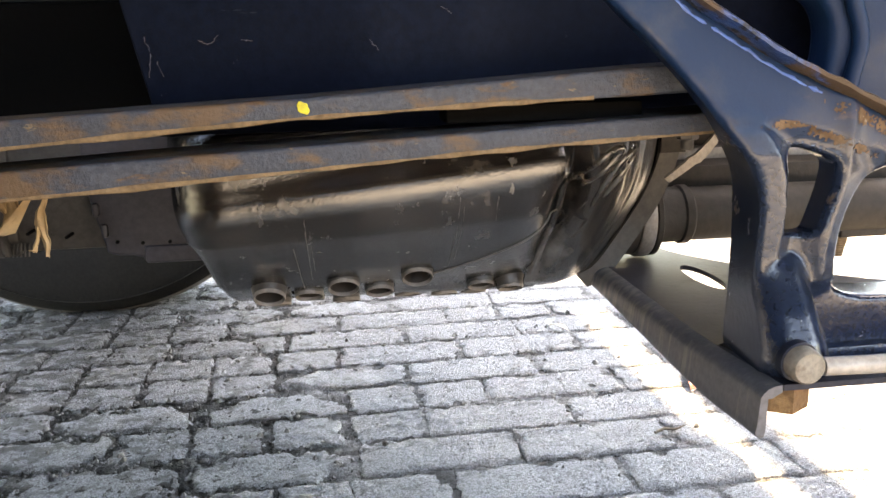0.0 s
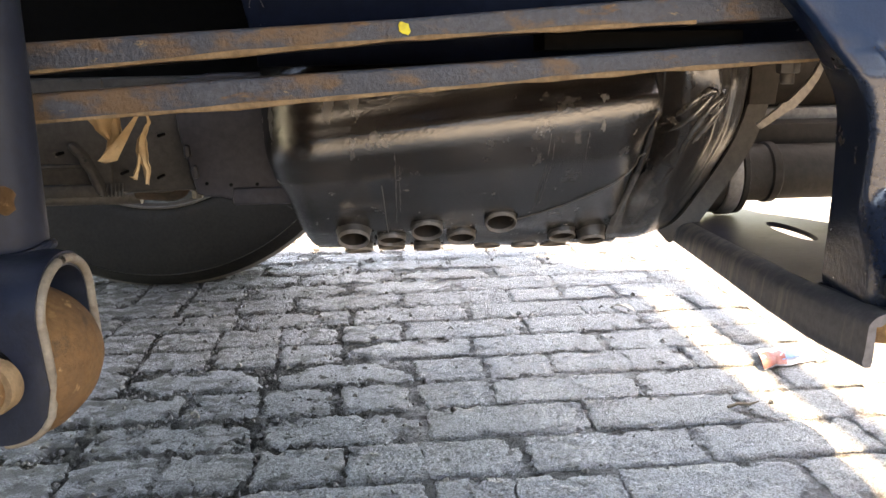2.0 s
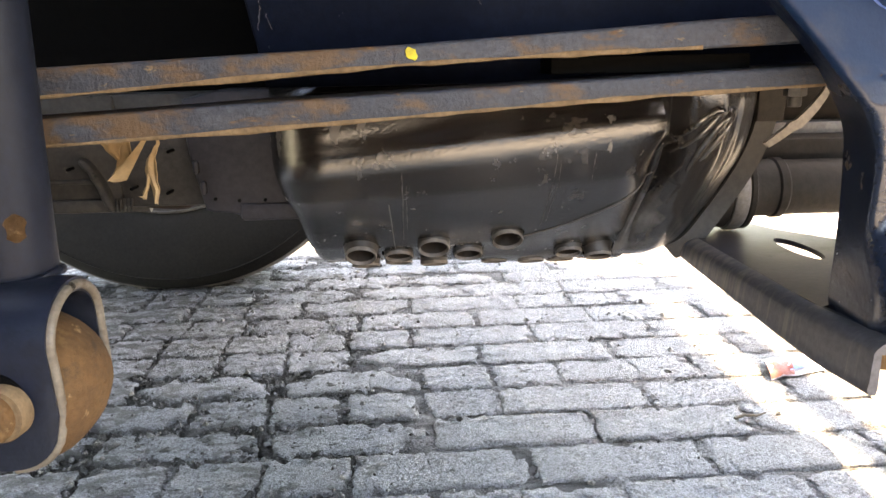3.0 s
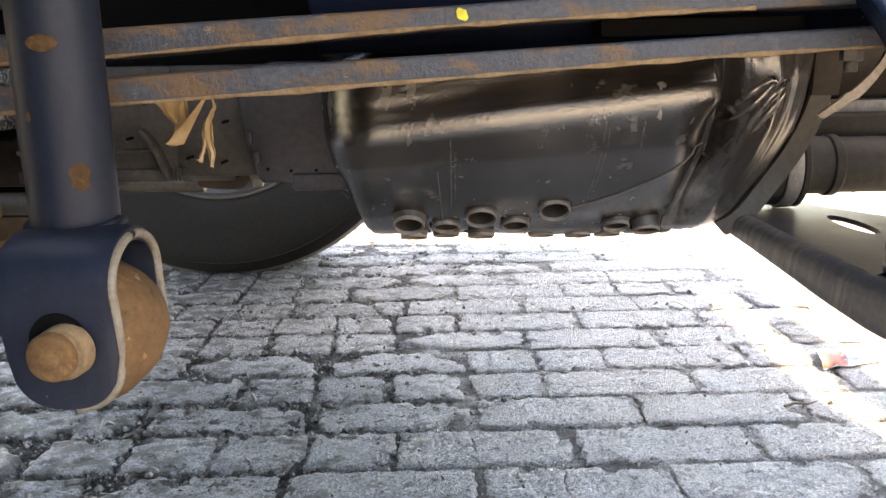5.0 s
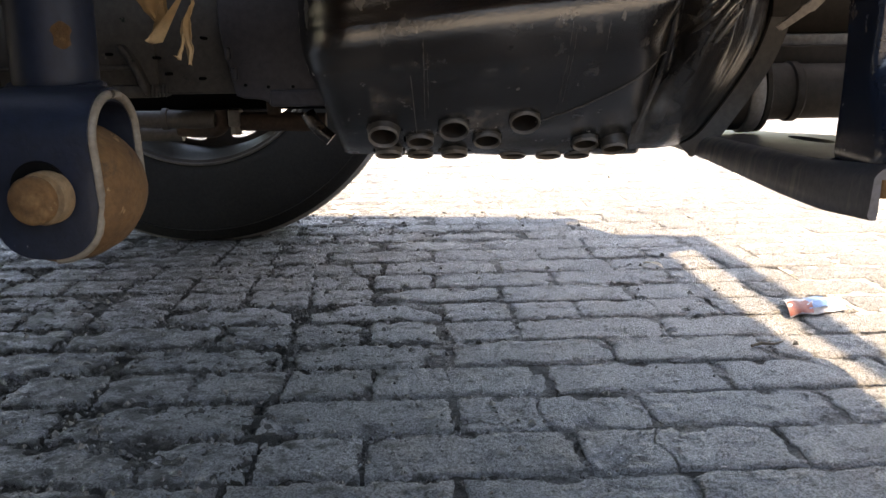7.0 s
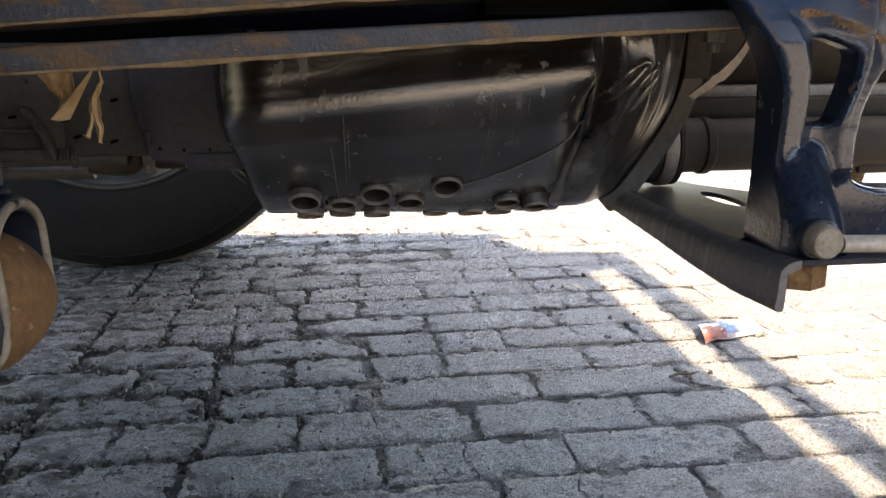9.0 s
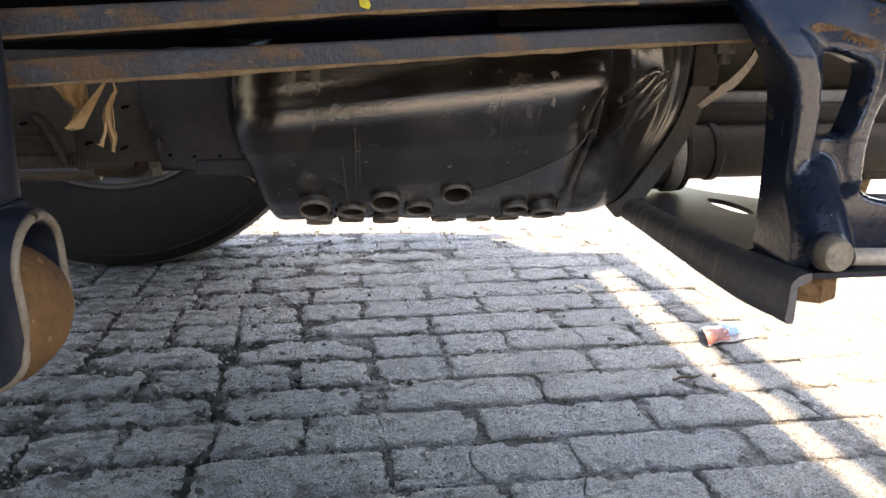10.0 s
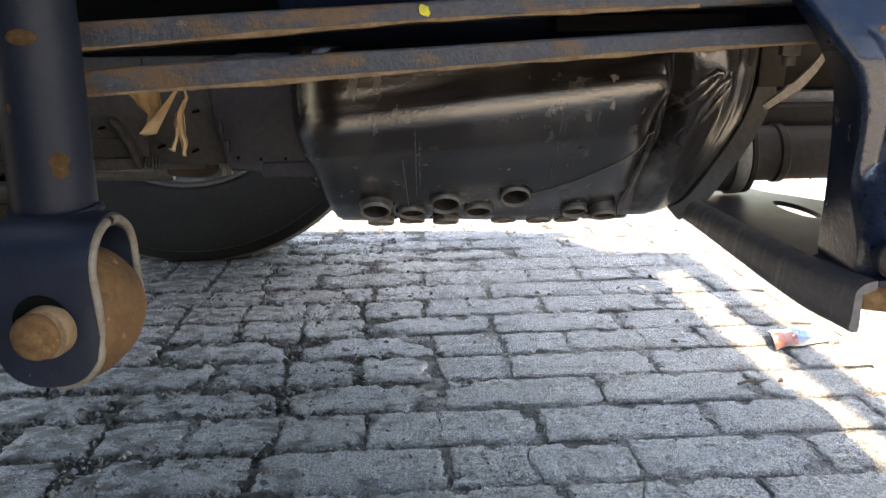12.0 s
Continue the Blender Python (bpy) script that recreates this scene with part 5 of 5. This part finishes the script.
        bmesh.ops.solidify(bm, geom=bm.faces[:], thickness=0.0006)
        part(name, bm, material, top, label, 25)

    bit("pouch", 0.0, 1.0, 0.0, 1.0, 0.0, "foil", "white foil pouch")
    bit("red_print", 0.0, 0.42, 0.0, 0.42, 0.0016, "red", "red printed end")
    bit("blue_print", 0.36, 0.70, 0.12, 0.92, 0.0016, "skyblue", "light blue printed part")


wrapper()


def litter():
    t = thing("dry_leaf", (0.448, 1.6, 0.0), "small pale dry leaf on the paving", "leaf")
    bm = loft([[Vector((0.440 + 0.03 * u + 0.008 * w, 1.63 - 0.055 * u, 0.004 + 0.006 * math.sin(u * 3) + 0.003 * abs(w))) for w in (-1 * math.sin(math.pi * min(1, u + 0.05)), 0, math.sin(math.pi * min(1, u + 0.05)))] for u in [k / 8 for k in range(9)]])
    bmesh.ops.solidify(bm, geom=bm.faces[:], thickness=0.0008)
    part("blade", bm, "leaf", t)
    t = thing("twig", (0.49, 1.12, 0.0), "short dark twig on the paving", "twig")
    part("stem", sweep([(0.468, 1.115, 0.004), (0.485, 1.122, 0.0055), (0.503, 1.121, 0.004), (0.52, 1.128, 0.005)], [0.0022, 0.0026, 0.0018, 0.001], 8), "twig", t)
    rng = random.Random(21)
    for _ in range(34):
        lit = rng.random() < 0.55
        x, y = (rng.uniform(0.3, 2.4), rng.uniform(2.3, 4.2)) if lit else (rng.uniform(-0.7, 0.9), rng.uniform(0.8, 2.2))
        r = rng.uniform(0.002, 0.0048) * (1.3 if lit else 1)
        st = thing("pebble", (x, y, 0.0), "small dark grey pebble lying on the paving", "pebble", "pebbles on the paving")
        bm = bmesh.new()
        bmesh.ops.create_icosphere(bm, subdivisions=2, radius=r, matrix=Matrix.Translation((x, y, r * 0.55)))
        for v in bm.verts:
            v.co += (v.co - Vector((x, y, r * 0.5))) * 0.5 * noise.noise(v.co * 120)
            v.co.z = max(v.co.z, 0.0003)
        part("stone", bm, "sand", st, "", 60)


litter()


# ---------- paving ----------
ROW_TURN = math.atan(0.0197)
PITCH, LENGTH = 0.1052, 0.2375


def to_yard(u, v, z=0.0):
    c, s = math.cos(ROW_TURN), math.sin(ROW_TURN)
    return Vector((u * c - v * s, u * s + v * c, z))


def bed_height(x, y):
    """Slurry almost level with the stones on one side, loose crumbly earth in deeper joints on the other."""
    dirt = 0.5 + 0.5 * noise.noise(Vector((x * 2.3, y * 2.3, 3)))
    left = soft(0.12, -0.25, x) * soft(2.2, 1.6, y)
    z = -0.0050 - 0.0077 * left + 0.0036 * noise.noise(Vector((x * 17, y * 17, 0))) + 0.0032 * noise.noise(Vector((x * 80, y * 80, 4)))
    chunk = 1 - abs(noise.noise(Vector((x * 42, y * 42, 9)))) * 2.2
    z += left * (0.35 + dirt) * 0.0240 * max(0.0, chunk - 0.40)
    return min(z, -0.0028 + 0.0060 * left * dirt)


def joint_bed():
    """Sandy, slurry-filled joints, sunk between the stones."""
    nx, ny, x0, x1, y0, y1 = 420, 330, -1.4, 0.72, 0.45, 2.3
    verts, faces = [], []
    for j in range(ny + 1):
        for i in range(nx + 1):
            x, y = x0 + (x1 - x0) * i / nx, y0 + (y1 - y0) * j / ny
            verts.append((x, y, bed_height(x, y)))
    for j in range(ny):
        for i in range(nx):
            a = j * (nx + 1) + i
            faces.append((a, a + 1, a + nx + 2, a + nx + 1))
    me = bpy.data.meshes.new("pavement")
    me.from_pydata(verts, [], faces)
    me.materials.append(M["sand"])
    smooth(me, 80)
    ob = new("pavement", me)
    # paler sand in the open yard, sunlight put into its colour, almost level with the stones
    bm = bmesh.new()
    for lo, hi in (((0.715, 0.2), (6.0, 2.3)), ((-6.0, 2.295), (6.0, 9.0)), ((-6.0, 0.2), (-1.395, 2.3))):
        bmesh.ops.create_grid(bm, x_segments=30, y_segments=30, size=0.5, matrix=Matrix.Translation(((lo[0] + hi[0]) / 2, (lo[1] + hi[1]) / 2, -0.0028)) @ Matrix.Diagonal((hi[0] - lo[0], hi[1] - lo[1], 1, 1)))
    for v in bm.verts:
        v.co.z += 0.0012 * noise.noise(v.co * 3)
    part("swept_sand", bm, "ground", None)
    sand = bpy.data.objects["swept_sand"]
    sand.parent = ob
    return tagged(ob, "worn grey concrete block paving with sandy, broken joints", "pavement", kind="structure")


pavement = joint_bed()


def brick_shape(rng, length, width, fine=True, wear=1.0):
    """A worn block: uneven outline, rounded shoulder, flat foot; (vertices, faces)."""
    hl, hw = length / 2, width / 2
    base = [(-1, -0.6), (-0.985, -0.97), (-0.6, -1), (-0.2, -1), (0.2, -1), (0.6, -1), (0.985, -0.97), (1, -0.6), (1, 0.0), (1, 0.6), (0.985, 0.97), (0.6, 1), (0.2, 1), (-0.2, 1), (-0.6, 1), (-0.985, 0.97), (-1, 0.6), (-1, 0.0)]
    if not fine:
        base = base[::2]
    outline, drop = [], []
    for fx, fy in base:
        bite = rng.random()
        bite = (0.004 + 0.014 * rng.random() ** 2) * wear if bite < 0.28 * wear else 0.0
        outline.append((hl * fx - math.copysign(min(bite, 0.030), fx) * (abs(fx) > 0.9) + rng.uniform(-1, 1) * 0.0036 * wear, hw * fy - math.copysign(bite, fy) * (abs(fy) > 0.9) + rng.uniform(-1, 1) * 0.0036 * wear))
        drop.append(bite * 0.35)
    tilt = (rng.uniform(-1, 1) * 0.010, rng.uniform(-1, 1) * 0.018)
    verts, faces = [], []
    n = len(outline)
    for inset, z in ((1.01, -0.024), (1.0, -0.0050), (0.985, -0.0012), (0.93, 0.0)):
        for (x, y), d in zip(outline, drop):
            r = math.hypot(x / hl, y / hw)
            ix = x - math.copysign((1 - inset) * hw * 0.9, x) * min(1, abs(x) / (hl * 0.6))
            lift = 0 if z < -0.02 else x * tilt[0] + y * tilt[1] + rng.uniform(-1, 1) * 0.0010 - d * (inset > 0.9)
            verts.append((ix, y * inset, z + lift))
    for ring in (0, 1, 2):
        for k in range(n):
            a, b = ring * n + k, ring * n + (k + 1) % n
            faces.append((a, b, b + n, a + n))
    faces.append(tuple(range(3 * n, 4 * n)))
    return verts, faces


def brick_relief(seed, length, width, wear=1.0, crack=None):
    """A worn block with a flat, gritty top, chipped edges and broken corners, some with a crack across; (vertices, faces)."""
    hl, hw = length / 2, width / 2
    rng = random.Random(seed)
    nx, ny = int(length / 0.0040), int(width / 0.0040)
    shift = Vector((seed * 7.31, seed * 3.17, seed * 1.7))
    bites = [(sx * hl, sy * hw, rng.uniform(0.010, 0.026) * wear) for sx in (-1, 1) for sy in (-1, 1) if rng.random() < 0.22 * wear]
    columns = [(hl * (2 * i / nx - 1), 0.0, 0.0) for i in range(nx + 1)]
    if crack is not None:
        columns = [c for c in columns if abs(c[0] - crack) > 0.005] + [(crack - 0.0016, 1.0, 0.0), (crack, 1.0, 0.006), (crack + 0.0016, 1.0, 0.0)]
        columns.sort()
        nx = len(columns) - 1
    verts, faces = [], []

    def n(x, y, scale):
        return noise.noise(Vector((x * scale, y * scale, 0.0)) + shift)

    for j in range(ny + 1):
        y = hw * (2 * j / ny - 1)
        wander = 0.016 * n(7.0, y, 24) + 0.004 * n(9.0, y, 90)
        for x0, follow, sunk in columns:
            near = 0.0 if crack is None else max(0.0, 1 - abs(x0 - crack) / 0.05)
            x = x0 + wander * near
            d = min(hl - abs(x0), hw - abs(y))
            z = 0.0013 * n(x, y, 110) + 0.0024 * n(y, x, 230) + 0.0010 * n(x, y, 38) - sunk
            z -= 0.0030 * math.exp(-d / 0.0022) * (0.8 + 0.7 * n(x, y, 70))
            z -= min(0.012, 0.036 * wear * max(0.0, n(y, x, 30) - 0.20) * math.exp(-d / 0.010))
            for bx, by, r in bites:
                far = math.hypot(x - bx, (y - by) * 1.25) + 0.007 * n(x, y, 80)
                z -= 0.012 * soft(r, r * 0.7, far)
            rx = wear * (0.0046 * n(math.copysign(3.0, x), y, 60) + 0.0030 * n(math.copysign(2.0, x), y, 150)) * abs(x0 / hl) ** 6
            ry = wear * (0.0040 * n(x, math.copysign(5.0, y), 50) + 0.0030 * n(x, math.copysign(4.0, y), 140)) * abs(y / hw) ** 6
            verts.append((x + rx, y + ry, z))
    for j in range(ny):
        for i in range(nx):
            a = j * (nx + 1) + i
            faces.append((a, a + 1, a + nx + 2, a + nx + 1))
    ring = [i for i in range(nx)] + [j * (nx + 1) + nx for j in range(ny)] + [ny * (nx + 1) + i for i in range(nx, 0, -1)] + [j * (nx + 1) for j in range(ny, 0, -1)]
    base = len(verts)
    verts += [(verts[k][0] * 1.004, verts[k][1] * 1.006, -0.026) for k in ring]
    for k in range(len(ring)):
        m = (k + 1) % len(ring)
        faces.append((ring[m], ring[k], base + k, base + m))
    return verts, faces


def brick_kinds(count, first, length, width, wear, cracked=False):
    out = []
    for k in range(count):
        me = bpy.data.meshes.new("brick")
        shape = brick_relief(first + k, length, width, wear, length * (0.12 - 0.09 * k) if cracked else None)
        me.from_pydata(shape[0], [], shape[1])
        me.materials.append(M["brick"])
        smooth(me, 60)
        out.append(me)
    return out


# rows in which a stone is broken or laid in two pieces, and where along the row
SPLIT = {0: -0.20, 2: -0.175, 4: 0.05, 5: 0.13, 7: -0.02, 9: 0.30}
CRACKED = {0: 0.29, 1: 0.15, 2: 0.06, 5: 0.40}


def paving():
    rng = random.Random(3)
    kinds = brick_kinds(16, 1, LENGTH - 0.0085, PITCH - 0.0085, 1.0)
    cracked = brick_kinds(4, 81, LENGTH - 0.0085, PITCH - 0.0085, 1.0, True)
    halves = brick_kinds(10, 31, LENGTH / 2 - 0.010, PITCH - 0.0125, 1.3)
    worn = brick_kinds(14, 51, LENGTH - 0.019, PITCH - 0.0175, 2.1)
    verts, faces = [], []
    count = 0
    for k in range(-4, 58):
        v = 0.748 + PITCH * (k + 0.5)
        shift = (0.037 if k % 2 else -0.075) + rng.uniform(-0.008, 0.008)
        for i in range(-17, 22):
            u = shift + LENGTH * (i + 0.5) + rng.uniform(-0.003, 0.003)
            p = to_yard(u, v, rng.uniform(-0.0014, 0.0006))
            turn = ROW_TURN + rng.uniform(-0.010, 0.010) + (math.pi if rng.random() < 0.5 else 0)
            near = -1.3 < p.x < 1.25 and 0.55 < p.y < 2.75
            if near and count < 300:
                broken = abs(SPLIT.get(k, 9) - u) < LENGTH / 2 or (p.x < -0.18 and rng.random() < 0.30)
                for side in ((-1, 1) if broken else (0,)):
                    if broken:
                        shape = rng.choice(halves)
                    elif abs(CRACKED.get(k, 9) - u) < LENGTH / 2:
                        shape = cracked[k % 4]
                    else:
                        shape = rng.choice(worn if p.x < rng.uniform(-0.32, 0.22) else kinds)
                    ob = new("brick", shape)
                    q = p + Vector((math.cos(turn), math.sin(turn), 0)) * (side * LENGTH / 4) + Vector((0, 0, rng.uniform(-0.001, 0.001)))
                    ob.location, ob.rotation_euler = q, (rng.uniform(-0.008, 0.008), rng.uniform(-0.005, 0.005), turn)
                    ob.parent = pavement
                    count += 1
            else:
                s = brick_shape(rng, LENGTH - 0.010, PITCH - 0.0090, False)
                base = len(verts)
                c, sn = math.cos(turn), math.sin(turn)
                verts += [(p.x + x * c - y * sn, p.y + x * sn + y * c, p.z + z) for x, y, z in s[0]]
                faces += [tuple(base + q for q in f) for f in s[1]]
    me = bpy.data.meshes.new("far_bricks")
    me.from_pydata(verts, [], faces)
    me.materials.append(M["brick"])
    smooth(me, 50)
    ob = new("far_bricks", me)
    ob.parent = pavement
    tagged(ob, kind="stuff")


paving()


def crumbs():
    """Loose grit and broken bits in and beside the joints."""
    rng = random.Random(12)
    verts, faces = [], []
    base = [(-1, -1, 0), (1, -0.8, 0), (0.8, 1, 0), (-0.9, 0.8, 0), (-0.3, -0.4, 1.0), (0.5, 0.3, 0.8)]
    tri = [(0, 1, 4), (1, 2, 5), (2, 3, 5), (3, 0, 4), (1, 5, 4), (3, 4, 5)]
    for _ in range(60000):
        x, y = rng.uniform(-1.2, 0.9), 0.62 + 1.7 * rng.random() ** 1.5
        dirt = noise.noise(Vector((x * 3.1, y * 3.1, 1.0))) + 0.75 * soft(0.1, -0.45, x)
        if rng.random() > 0.30 * soft(0.6, 0.0, x) + dirt * soft(0.7, 0.1, x):
            continue
        r = rng.uniform(0.0008, 0.0030) * (1.0 if rng.random() < 0.85 else 2.0)
        a = rng.uniform(0, 6.28)
        c, s = math.cos(a), math.sin(a)
        k = len(verts)
        foot = -0.0010 if rng.random() < 0.10 else -0.0065
        for bx, by, bz in base:
            bx, by = bx * rng.uniform(0.6, 1.2), by * rng.uniform(0.6, 1.2)
            verts.append((x + r * (bx * c - by * s), y + r * (bx * s + by * c), foot + r * bz * rng.uniform(0.6, 1.4)))
        faces += [tuple(k + q for q in f) for f in tri]
    me = bpy.data.meshes.new("grit")
    me.from_pydata(verts, [], faces)
    me.materials.append(M["grit"])
    ob = new("grit", me)
    tagged(ob, "loose grey grit and crumbs scattered over the paving", "grit", kind="stuff")


crumbs()
